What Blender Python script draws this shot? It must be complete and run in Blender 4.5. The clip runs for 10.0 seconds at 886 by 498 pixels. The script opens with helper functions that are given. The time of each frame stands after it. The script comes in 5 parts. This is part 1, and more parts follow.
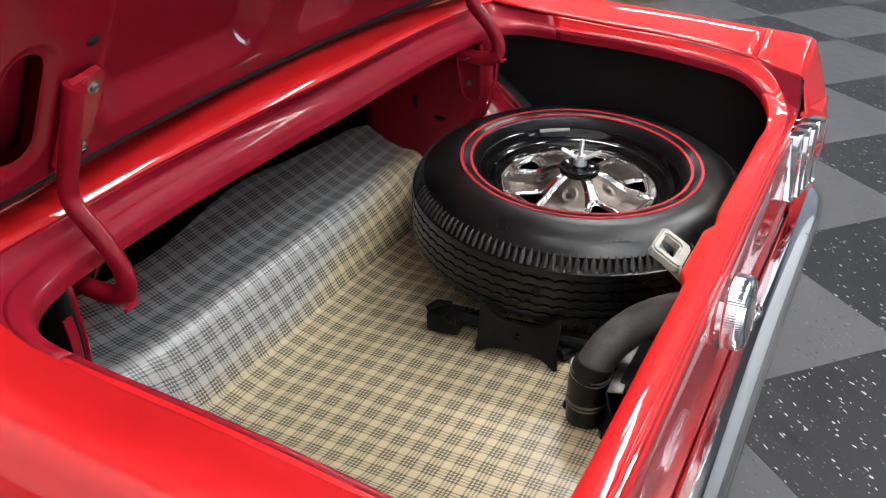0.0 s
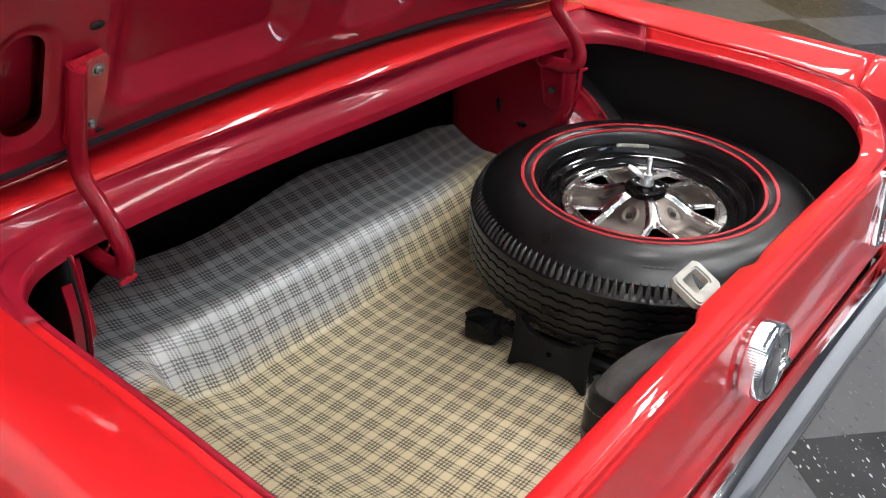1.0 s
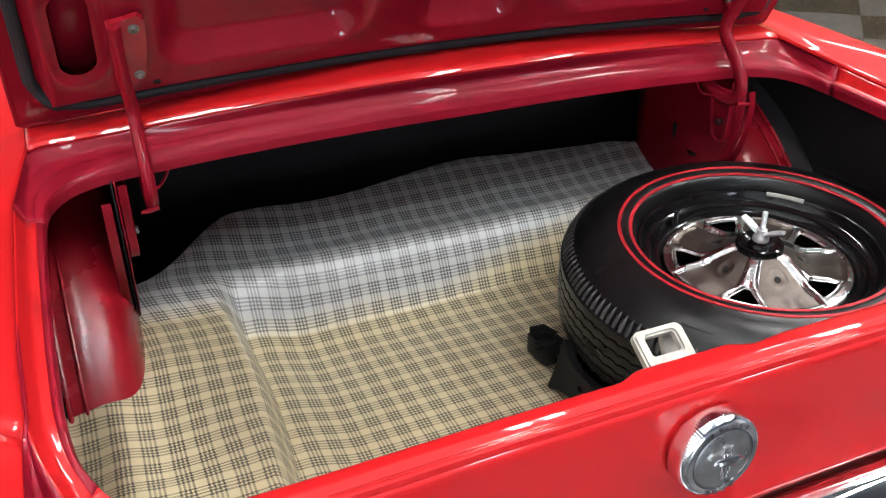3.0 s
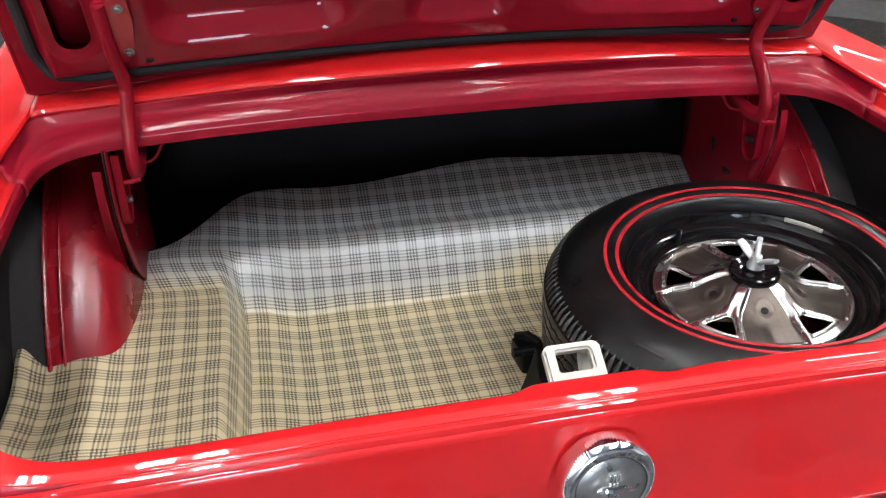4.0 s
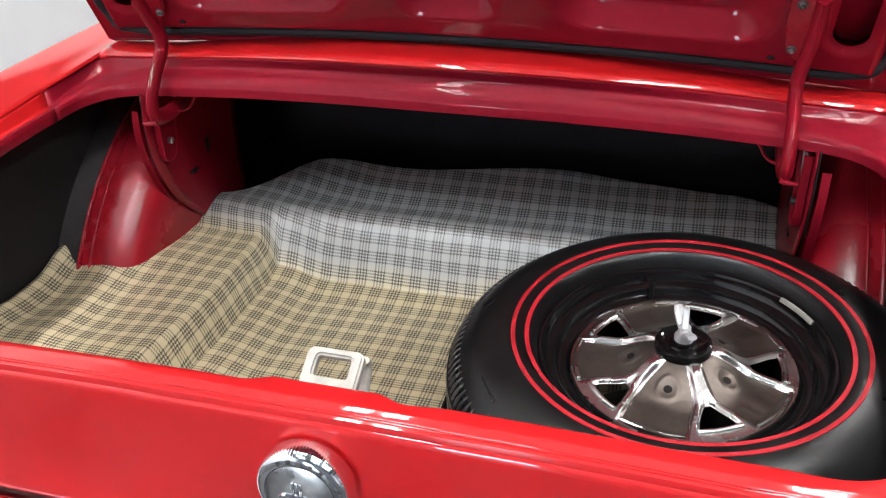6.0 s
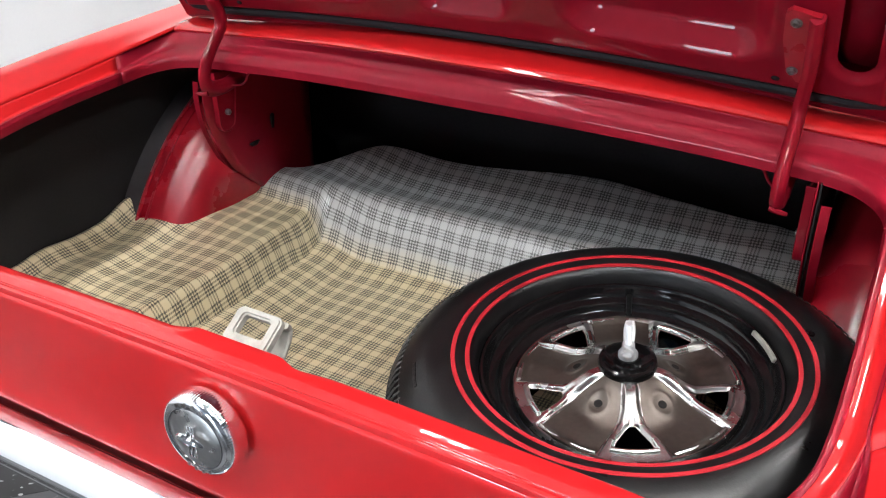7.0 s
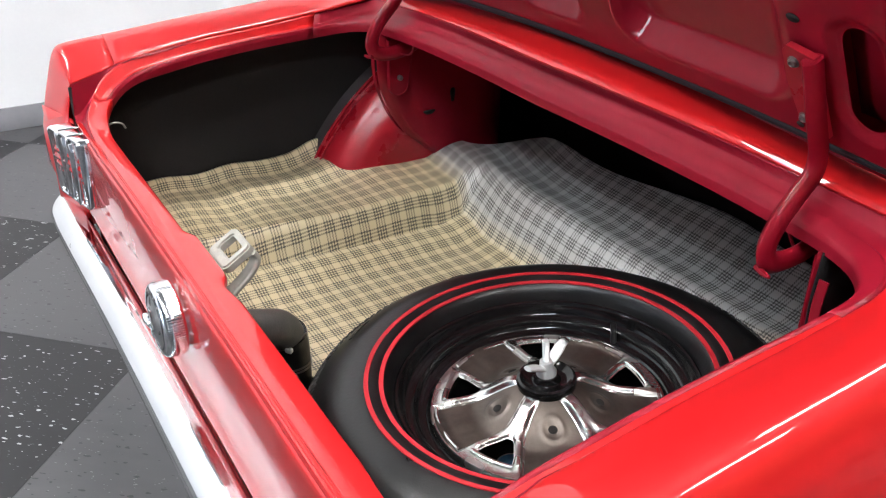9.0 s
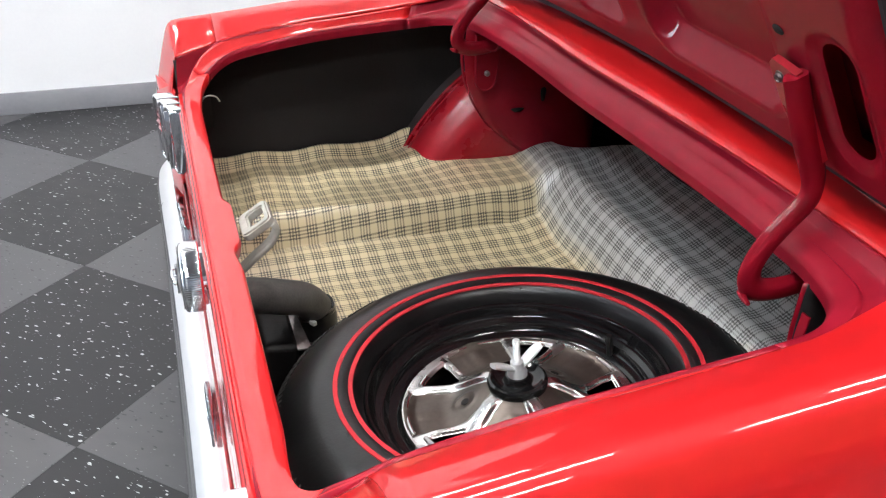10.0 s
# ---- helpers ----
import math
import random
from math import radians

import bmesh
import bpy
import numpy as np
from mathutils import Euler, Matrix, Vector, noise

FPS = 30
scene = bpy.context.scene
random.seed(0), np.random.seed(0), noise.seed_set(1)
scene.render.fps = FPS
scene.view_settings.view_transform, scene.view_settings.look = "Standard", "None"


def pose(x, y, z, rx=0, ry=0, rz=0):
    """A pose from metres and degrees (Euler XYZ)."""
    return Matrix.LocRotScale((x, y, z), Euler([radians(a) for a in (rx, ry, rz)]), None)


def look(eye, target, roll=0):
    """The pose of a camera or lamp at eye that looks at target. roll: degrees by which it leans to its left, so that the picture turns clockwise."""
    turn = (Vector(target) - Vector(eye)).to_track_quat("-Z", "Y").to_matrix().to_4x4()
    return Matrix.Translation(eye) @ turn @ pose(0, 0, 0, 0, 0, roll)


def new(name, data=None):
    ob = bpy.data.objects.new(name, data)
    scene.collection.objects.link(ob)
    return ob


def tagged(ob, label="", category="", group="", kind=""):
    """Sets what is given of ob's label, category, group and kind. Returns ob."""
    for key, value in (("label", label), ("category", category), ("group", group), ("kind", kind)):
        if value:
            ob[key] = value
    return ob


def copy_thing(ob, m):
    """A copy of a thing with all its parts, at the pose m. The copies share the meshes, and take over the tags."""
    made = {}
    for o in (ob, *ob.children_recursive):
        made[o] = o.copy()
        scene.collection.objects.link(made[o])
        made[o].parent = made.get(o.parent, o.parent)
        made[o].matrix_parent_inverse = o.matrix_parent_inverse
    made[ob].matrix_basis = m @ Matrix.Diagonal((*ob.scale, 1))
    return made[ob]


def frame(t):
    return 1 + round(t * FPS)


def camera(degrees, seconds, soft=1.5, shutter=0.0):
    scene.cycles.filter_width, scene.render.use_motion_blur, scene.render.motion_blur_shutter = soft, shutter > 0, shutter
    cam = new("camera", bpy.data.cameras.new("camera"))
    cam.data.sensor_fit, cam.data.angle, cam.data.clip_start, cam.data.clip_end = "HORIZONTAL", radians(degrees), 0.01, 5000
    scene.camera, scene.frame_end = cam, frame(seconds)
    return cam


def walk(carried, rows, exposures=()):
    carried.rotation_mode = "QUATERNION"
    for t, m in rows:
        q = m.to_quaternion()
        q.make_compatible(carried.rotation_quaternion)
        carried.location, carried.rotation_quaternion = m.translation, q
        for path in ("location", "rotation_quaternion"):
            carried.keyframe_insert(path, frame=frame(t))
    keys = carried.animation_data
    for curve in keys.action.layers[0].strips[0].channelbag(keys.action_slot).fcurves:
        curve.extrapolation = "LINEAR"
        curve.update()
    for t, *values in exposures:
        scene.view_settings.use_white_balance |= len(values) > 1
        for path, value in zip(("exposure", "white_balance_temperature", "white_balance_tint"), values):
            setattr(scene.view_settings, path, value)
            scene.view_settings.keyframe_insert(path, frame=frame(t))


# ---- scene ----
cam = camera(53.5, 10.0, soft=1.15)
PATH = [
    (0, (-1.069, -0.108, 1.382), (0.478, 0.732, 0.434), -2.3),
    (0.5, (-1.012, -0.2, 1.378), (0.446, 0.799, 0.441), -2.4),
    (1, (-0.946, -0.252, 1.38), (0.407, 0.879, 0.436), -1.6),
    (1.5, (-0.866, -0.356, 1.369), (0.328, 0.957, 0.447), -2.1),
    (2, (-0.769, -0.424, 1.378), (0.258, 1.015, 0.443), -1.3),
    (2.5, (-0.666, -0.499, 1.379), (0.183, 1.053, 0.445), -1.3),
    (4, (-0.299, -0.643, 1.373), (0.055, 1.092, 0.445), -1.0),
    (4.5, (-0.164, -0.66, 1.378), (0.015, 1.098, 0.441), -0.7),
    (5, (-0.002, -0.66, 1.389), (-0.027, 1.099, 0.438), -0.7),
    (5.5, (0.177, -0.642, 1.385), (-0.082, 1.099, 0.435), -0.8),
    (7, (0.629, -0.533, 1.371), (-0.236, 1.012, 0.44), 0.2),
    (7.5, (0.762, -0.469, 1.37), (-0.286, 0.957, 0.439), 0.7),
    (8, (0.877, -0.383, 1.375), (-0.345, 0.891, 0.434), 0.7),
    (8.5, (0.977, -0.297, 1.378), (-0.391, 0.816, 0.434), 0.9),
    (9, (1.063, -0.188, 1.381), (-0.435, 0.737, 0.431), 1.0),
    (9.5, (1.134, -0.075, 1.384), (-0.469, 0.646, 0.429), 0.9),
    (10, (1.18, 0.022, 1.381), (-0.488, 0.574, 0.425), 1.0),
]
walk(cam, [(t, look(eye, target, roll)) for t, eye, target, roll in PATH])

# ---- world and light ----
world = bpy.data.worlds.new("world")
scene.world = world
world.use_nodes = True
world.node_tree.nodes["Background"].inputs[0].default_value = (0.9, 0.95, 1.0, 1)
world.node_tree.nodes["Background"].inputs[1].default_value = 0.05
scene.view_settings.exposure = 0.0


# ---- materials ----
def node_mat(name):
    m = bpy.data.materials.new(name)
    m.use_nodes = True
    nt = m.node_tree
    return m, nt, nt.nodes["Principled BSDF"]


def N(nt, kind, **kw):
    n = nt.nodes.new("ShaderNode" + kind)
    for k, v in kw.items():
        n.inputs[k].default_value = v
    return n


def rgba(c):
    return (c[0], c[1], c[2], 1.0)


def mottled(name, a, b, rough=(0.4, 0.5), metal=0.0, scale=8.0, fine=120.0, bump=0.0, coat=0.0, spec=0.5, detail=6.0):
    """A surface whose colour runs from a to b by coarse noise, with fine grain in gloss and relief."""
    m, nt, p = node_mat(name)
    tc = nt.nodes.new("ShaderNodeTexCoord")
    n1 = N(nt, "TexNoise", Scale=scale, Detail=detail)
    n2 = N(nt, "TexNoise", Scale=fine, Detail=4.0)
    nt.links.new(tc.outputs["Object"], n1.inputs["Vector"])
    nt.links.new(tc.outputs["Object"], n2.inputs["Vector"])
    add = nt.nodes.new("ShaderNodeMath")
    add.operation = "MULTIPLY_ADD"
    add.inputs[1].default_value = 0.35
    nt.links.new(n2.outputs[0], add.inputs[0])
    nt.links.new(n1.outputs[0], add.inputs[2])
    ramp = N(nt, "MapRange")
    ramp.inputs[1].default_value, ramp.inputs[2].default_value = 0.45, 0.9
    nt.links.new(add.outputs[0], ramp.inputs[0])
    mix = nt.nodes.new("ShaderNodeMix")
    mix.data_type = "RGBA"
    mix.inputs[6].default_value, mix.inputs[7].default_value = rgba(a), rgba(b)
    nt.links.new(ramp.outputs[0], mix.inputs[0])
    nt.links.new(mix.outputs[2], p.inputs["Base Color"])
    rr = N(nt, "MapRange")
    rr.inputs[1].default_value, rr.inputs[2].default_value = 0.3, 0.7
    rr.inputs[3].default_value, rr.inputs[4].default_value = rough
    nt.links.new(n1.outputs[0], rr.inputs[0])
    nt.links.new(rr.outputs[0], p.inputs["Roughness"])
    p.inputs["Metallic"].default_value = metal
    p.inputs["Coat Weight"].default_value = coat
    p.inputs["Coat Roughness"].default_value = 0.03
    p.inputs["Specular IOR Level"].default_value = spec
    if bump:
        bp = N(nt, "Bump", Strength=bump, Distance=0.002)
        nt.links.new(n2.outputs[0], bp.inputs["Height"])
        nt.links.new(bp.outputs[0], p.inputs["Normal"])
    return m


RED = mottled("red_paint", (0.47, 0.0080, 0.0100), (0.53, 0.0100, 0.0120), (0.45, 0.5), 0.0, 3.0, 60.0, 0.0, coat=1.0, spec=0.15)
# RED darkened for parts out of the light: the shade is in the colour
RED_SHADED = mottled("red_paint_shaded", (0.15, 0.003, 0.009), (0.20, 0.004, 0.012), (0.45, 0.5), 0.0, 4.0, 70.0, 0.04, coat=0.34, spec=0.05)
# older crimson of the deck channel; also stands for shade on hems and gutters
RED_JAMB_SHADE = mottled("crimson_jamb_and_shade", (0.165, 0.003, 0.011), (0.215, 0.004, 0.014), (0.45, 0.5), 0.0, 4.0, 70.0, 0.0, coat=0.14, spec=0.12)
RED_WORN = mottled("red_paint_worn", (0.23, 0.004, 0.011), (0.31, 0.007, 0.015), (0.22, 0.34), 0.0, 9.0, 120.0, 0.10, coat=0.0, spec=0.5)
BLACK_LINER = mottled("black_liner", (0.007, 0.006, 0.006), (0.015, 0.0125, 0.012), (0.7, 0.9), 0.0, 6.0, 200.0, 0.2, spec=0.2)
CARD = mottled("dark_card", (0.020, 0.017, 0.018), (0.036, 0.031, 0.032), (0.7, 0.9), 0.0, 5.0, 150.0, 0.2, spec=0.2)
RUBBER = mottled("black_rubber", (0.0032, 0.0032, 0.0036), (0.0085, 0.0082, 0.0082), (0.26, 0.38), 0.0, 14.0, 260.0, 0.10, spec=0.30)
DUSTY = mottled("dusty_rubber", (0.034, 0.033, 0.033), (0.105, 0.098, 0.091), (0.34, 0.55), 0.0, 22.0, 300.0, 0.15, spec=0.4)
SCUFFED = mottled("scuffed_rubber", (0.014, 0.0135, 0.0135), (0.055, 0.052, 0.050), (0.28, 0.45), 0.0, 30.0, 300.0, 0.12, spec=0.4)
SEAL = mottled("seal_rubber", (0.008, 0.009, 0.010), (0.018, 0.019, 0.021), (0.6, 0.75), 0.0, 20.0, 200.0, 0.1, spec=0.3)
REDLINE = mottled("red_line", (0.31, 0.008, 0.014), (0.40, 0.014, 0.022), (0.5, 0.65), 0.0, 30.0, 200.0, 0.05, spec=0.3)
GLOSS_BLACK = mottled("gloss_black", (0.003, 0.003, 0.0035), (0.007, 0.0065, 0.0065), (0.08, 0.15), 0.0, 16.0, 120.0, 0.03, coat=0.1, spec=0.28)
JACK_BLACK = mottled("jack_black", (0.003, 0.003, 0.0033), (0.007, 0.0066, 0.0066), (0.35, 0.55), 0.0, 20.0, 180.0, 0.15, spec=0.15)
CHROME = mottled("chrome", (0.86, 0.87, 0.89), (0.92, 0.92, 0.93), (0.03, 0.09), 1.0, 10.0, 80.0)
CHROME_SPOKE = mottled("worn_chrome", (0.54, 0.525, 0.51), (0.70, 0.685, 0.67), (0.22, 0.31), 1.0, 24.0, 140.0, 0.03)
PETAL = mottled("dark_chrome", (0.078, 0.062, 0.053), (0.120, 0.099, 0.085), (0.33, 0.42), 0.8, 10.0, 160.0, 0.02)
STEEL = mottled("dull_steel", (0.20, 0.18, 0.18), (0.34, 0.32, 0.31), (0.3, 0.5), 1.0, 60.0, 220.0, 0.1)
BRUSHED = mottled("brushed_grey", (0.50, 0.49, 0.48), (0.62, 0.61, 0.60), (0.26, 0.36), 1.0, 50.0, 200.0, 0.03)
ZINC = mottled("zinc", (0.66, 0.67, 0.68), (0.80, 0.80, 0.80), (0.3, 0.45), 0.6, 60.0, 220.0, 0.1)
CAST = mottled("pale_casting", (0.32, 0.305, 0.27), (0.46, 0.44, 0.39), (0.4, 0.6), 0.3, 40.0, 220.0, 0.2)
DARK_WALL = mottled("charcoal_wall", (0.07, 0.07, 0.075), (0.10, 0.10, 0.11), (0.6, 0.75), 0.0, 2.0, 90.0, 0.06)
SLATE_WALL = mottled("slate_wall", (0.19, 0.215, 0.26), (0.23, 0.255, 0.30), (0.6, 0.75), 0.0, 2.0, 90.0, 0.06)
OCHRE_WALL = mottled("ochre_wall", (0.30, 0.195, 0.045), (0.36, 0.24, 0.06), (0.6, 0.75), 0.0, 2.0, 90.0, 0.06)
WHITE_WALL = mottled("white_wall", (0.74, 0.745, 0.77), (0.79, 0.795, 0.81), (0.6, 0.75), 0.0, 2.0, 90.0, 0.06)
GREY_WALL = mottled("grey_wall", (0.27, 0.30, 0.35), (0.32, 0.35, 0.40), (0.6, 0.75), 0.0, 2.0, 90.0, 0.06)
BASEBOARD = mottled("grey_vinyl_base", (0.19, 0.19, 0.21), (0.24, 0.24, 0.26), (0.4, 0.55), 0.0, 3.0, 60.0, 0.03)
LENS = mottled("red_lens", (0.30, 0.004, 0.006), (0.38, 0.006, 0.008), (0.1, 0.18), 0.0, 20.0, 120.0, 0.0, coat=1.0)
BLUE = mottled("blue_print", (0.10, 0.30, 0.55), (0.16, 0.38, 0.62), (0.4, 0.5), 0.0, 30.0, 200.0)
INK = mottled("dark_ink", (0.02, 0.02, 0.025), (0.04, 0.04, 0.045), (0.4, 0.5), 0.0, 30.0, 200.0)
CEIL = mottled("ceiling_grey", (0.16, 0.16, 0.17), (0.20, 0.20, 0.21), (0.7, 0.85), 0.0, 2.0, 90.0, 0.06)


def glow(name, colour, power):
    m, nt, p = node_mat(name)
    p.inputs["Base Color"].default_value = (0.8, 0.8, 0.8, 1)
    p.inputs["Emission Color"].default_value = rgba(colour)
    p.inputs["Emission Strength"].default_value = power
    return m


TUBE = glow("tube_light", (1.0, 0.985, 0.965), 165.0)
TUBE_COOL = glow("cool_tube_light", (0.80, 0.92, 1.0), 110.0)
DAYLIGHT = glow("daylight", (0.74, 0.87, 1.0), 36.0)


def flecked(name, base, base2, fleck, fleck2, size):
    """Vinyl floor tile: a mottled body with long chips of other shades, turned at random from tile to tile."""
    m, nt, p = node_mat(name)
    tc = nt.nodes.new("ShaderNodeTexCoord")
    info = nt.nodes.new("ShaderNodeObjectInfo")
    mp = nt.nodes.new("ShaderNodeMapping")
    comb = nt.nodes.new("ShaderNodeCombineXYZ")
    mul = nt.nodes.new("ShaderNodeMath")
    mul.operation = "MULTIPLY"
    mul.inputs[1].default_value = 40.0
    nt.links.new(info.outputs["Random"], mul.inputs[0])
    nt.links.new(mul.outputs[0], comb.inputs[0])
    nt.links.new(mul.outputs[0], comb.inputs[2])
    nt.links.new(tc.outputs["Object"], mp.inputs["Vector"])
    nt.links.new(comb.outputs[0], mp.inputs["Location"])
    mp.inputs["Scale"].default_value = (1.0, 2.6, 1.0)
    n0 = N(nt, "TexNoise", Scale=9.0, Detail=5.0)
    warp = N(nt, "TexNoise", Scale=30.0, Detail=2.0)
    nt.links.new(mp.outputs[0], n0.inputs["Vector"])
    nt.links.new(mp.outputs[0], warp.inputs["Vector"])
    va = nt.nodes.new("ShaderNodeVectorMath")
    va.operation = "MULTIPLY_ADD"
    va.inputs[1].default_value = (0.035, 0.035, 0.02)
    nt.links.new(warp.outputs["Color"], va.inputs[0])
    nt.links.new(mp.outputs[0], va.inputs[2])
    v1 = N(nt, "TexVoronoi", Scale=size)
    v2 = N(nt, "TexVoronoi", Scale=size * 1.7)
    nt.links.new(va.outputs[0], v1.inputs["Vector"])
    nt.links.new(va.outputs[0], v2.inputs["Vector"])
    mixb = nt.nodes.new("ShaderNodeMix")
    mixb.data_type = "RGBA"
    mixb.inputs[6].default_value, mixb.inputs[7].default_value = rgba(base), rgba(base2)
    nt.links.new(n0.outputs[0], mixb.inputs[0])
    last = mixb.outputs[2]
    for v, lim, col in ((v1, 0.20, fleck), (v2, 0.16, fleck2)):
        lt = nt.nodes.new("ShaderNodeMath")
        lt.operation = "LESS_THAN"
        lt.inputs[1].default_value = lim
        nt.links.new(v.outputs["Distance"], lt.inputs[0])
        sep = nt.nodes.new("ShaderNodeSeparateColor")
        nt.links.new(v.outputs["Color"], sep.inputs[0])
        vary = nt.nodes.new("ShaderNodeMath")
        vary.operation = "MULTIPLY_ADD"
        vary.inputs[1].default_value, vary.inputs[2].default_value = 1.5 * lim, 0.25 * lim
        nt.links.new(sep.outputs[1], vary.inputs[0])
        nt.links.new(vary.outputs[0], lt.inputs[1])
        g = nt.nodes.new("ShaderNodeMath")
        g.operation = "GREATER_THAN"
        g.inputs[1].default_value = 0.68
        nt.links.new(sep.outputs[0], g.inputs[0])
        a = nt.nodes.new("ShaderNodeMath")
        a.operation = "MULTIPLY"
        nt.links.new(lt.outputs[0], a.inputs[0])
        nt.links.new(g.outputs[0], a.inputs[1])
        mx = nt.nodes.new("ShaderNodeMix")
        mx.data_type = "RGBA"
        nt.links.new(a.outputs[0], mx.inputs[0])
        nt.links.new(last, mx.inputs[6])
        mx.inputs[7].default_value = rgba(col)
        last = mx.outputs[2]
    nt.links.new(last, p.inputs["Base Color"])
    rr = N(nt, "MapRange")
    rr.inputs[3].default_value, rr.inputs[4].default_value = 0.25, 0.45
    p.inputs["Specular IOR Level"].default_value = 0.35
    nt.links.new(n0.outputs[0], rr.inputs[0])
    nt.links.new(rr.outputs[0], p.inputs["Roughness"])
    bp = N(nt, "Bump", Strength=0.05, Distance=0.002)
    nt.links.new(warp.outputs[0], bp.inputs["Height"])
    nt.links.new(bp.outputs[0], p.inputs["Normal"])
    return m


TILE_DARK = flecked("charcoal_tile", (0.0098, 0.0094, 0.0102), (0.017, 0.0165, 0.018), (0.42, 0.42, 0.42), (0.09, 0.09, 0.10), 46.0)
TILE_GREY = flecked("grey_tile", (0.058, 0.057, 0.060), (0.080, 0.079, 0.083), (0.03, 0.03, 0.033), (0.15, 0.15, 0.155), 42.0)


def plaid():
    """Woven-look vinyl: bands of four fine dark lines both ways on a straw ground, by the sheet's own UV in metres."""
    m, nt, p = node_mat("plaid_vinyl")
    uv = nt.nodes.new("ShaderNodeUVMap")
    sep = nt.nodes.new("ShaderNodeSeparateXYZ")
    nt.links.new(uv.outputs[0], sep.inputs[0])

    def calc(op, a, b=None, c=None):
        n = nt.nodes.new("ShaderNodeMath")
        n.operation = op
        for k, v in enumerate((a, b, c)):
            if v is None:
                continue
            if isinstance(v, (int, float)):
                n.inputs[k].default_value = v
            else:
                nt.links.new(v, n.inputs[k])
        return n.outputs[0]

    def lines(axis, pitch, shift):
        """0..1 line mask: four dark lines fill about 60 hundredths of each pitch."""
        f = calc("FRACT", calc("MULTIPLY_ADD", axis, 1.0 / pitch, shift))
        band = calc("LESS_THAN", f, 0.66)
        w = calc("FRACT", calc("MULTIPLY", f, 4.0 / 0.66))
        near = calc("ABSOLUTE", calc("SUBTRACT", w, 0.5))
        thin = calc("LESS_THAN", near, 0.25)
        return calc("MULTIPLY", band, thin), band

    wob = N(nt, "TexNoise", Scale=9.0, Detail=2.0)
    nt.links.new(uv.outputs[0], wob.inputs["Vector"])
    off = calc("MULTIPLY_ADD", wob.outputs[0], 0.006, -0.003)
    ux = calc("ADD", sep.outputs[0], off)
    uy = calc("ADD", sep.outputs[1], off)
    lx, bx = lines(ux, PLAID, 0.1)
    ly, by = lines(uy, PLAID, 0.3)
    # every second band is fainter
    ax = calc("MULTIPLY_ADD", calc("LESS_THAN", calc("FRACT", calc("MULTIPLY", ux, 0.5 / PLAID)), 0.5), 0.10, 0.66)
    ay = calc("MULTIPLY_ADD", calc("LESS_THAN", calc("FRACT", calc("MULTIPLY", uy, 0.5 / PLAID)), 0.5), 0.10, 0.66)
    # diagonal weave that breaks the lines into threads
    tw = calc("FRACT", calc("MULTIPLY", calc("ADD", ux, uy), 1.0 / 0.0042))
    tw2 = calc("LESS_THAN", tw, 0.5)
    dark_x = calc("MULTIPLY", calc("MULTIPLY", lx, ax), calc("MULTIPLY_ADD", tw2, 0.60, 0.40))
    dark_y = calc("MULTIPLY", calc("MULTIPLY", ly, ay), calc("MULTIPLY_ADD", tw2, -0.60, 1.0))
    cross = calc("MULTIPLY_ADD", calc("MULTIPLY", bx, by), 0.30, 1.0)
    dark = calc("MINIMUM", calc("MULTIPLY", calc("ADD", dark_x, dark_y), cross), 0.95)
    ground = N(nt, "TexNoise", Scale=5.0, Detail=6.0)
    nt.links.new(uv.outputs[0], ground.inputs["Vector"])
    g = nt.nodes.new("ShaderNodeMix")
    g.data_type = "RGBA"
    g.inputs[6].default_value, g.inputs[7].default_value = (0.62, 0.515, 0.315, 1), (0.715, 0.61, 0.39, 1)
    nt.links.new(ground.outputs[0], g.inputs[0])
    # plain squares between the bands are paler
    clear = calc("MULTIPLY", calc("SUBTRACT", 1.0, bx), calc("SUBTRACT", 1.0, by))
    pale = nt.nodes.new("ShaderNodeMix")
    pale.data_type = "RGBA"
    nt.links.new(calc("MULTIPLY", clear, 0.12), pale.inputs[0])
    nt.links.new(g.outputs[2], pale.inputs[6])
    pale.inputs[7].default_value = (0.84, 0.74, 0.52, 1)
    # grey towards the seat: cool shade under lid and deck, mixed into the colour
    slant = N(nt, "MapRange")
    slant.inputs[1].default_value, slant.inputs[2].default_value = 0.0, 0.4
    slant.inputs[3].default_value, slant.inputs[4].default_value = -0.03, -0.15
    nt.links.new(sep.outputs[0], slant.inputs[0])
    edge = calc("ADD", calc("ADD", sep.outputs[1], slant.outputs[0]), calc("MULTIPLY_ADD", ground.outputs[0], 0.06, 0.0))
    shade_ramp = N(nt, "MapRange")
    shade_ramp.inputs[1].default_value, shade_ramp.inputs[2].default_value = 0.660, 0.712
    nt.links.new(edge, shade_ramp.inputs[0])
    deck_shade = nt.nodes.new("ShaderNodeMix")
    deck_shade.data_type = "RGBA"
    nt.links.new(calc("MULTIPLY", shade_ramp.outputs[0], 0.85), deck_shade.inputs[0])
    nt.links.new(pale.outputs[2], deck_shade.inputs[6])
    deck_shade.inputs[7].default_value = (0.44, 0.445, 0.46, 1)
    mx = nt.nodes.new("ShaderNodeMix")
    mx.data_type = "RGBA"
    nt.links.new(dark, mx.inputs[0])
    nt.links.new(deck_shade.outputs[2], mx.inputs[6])
    mx.inputs[7].default_value = (0.046, 0.040, 0.033, 1)
    nt.links.new(mx.outputs[2], p.inputs["Base Color"])
    p.inputs["Roughness"].default_value = 0.38
    p.inputs["Specular IOR Level"].default_value = 0.7
    p.inputs["Coat Weight"].default_value = 0.7
    p.inputs["Coat Roughness"].default_value = 0.27
    fine = N(nt, "TexNoise", Scale=500.0, Detail=2.0)
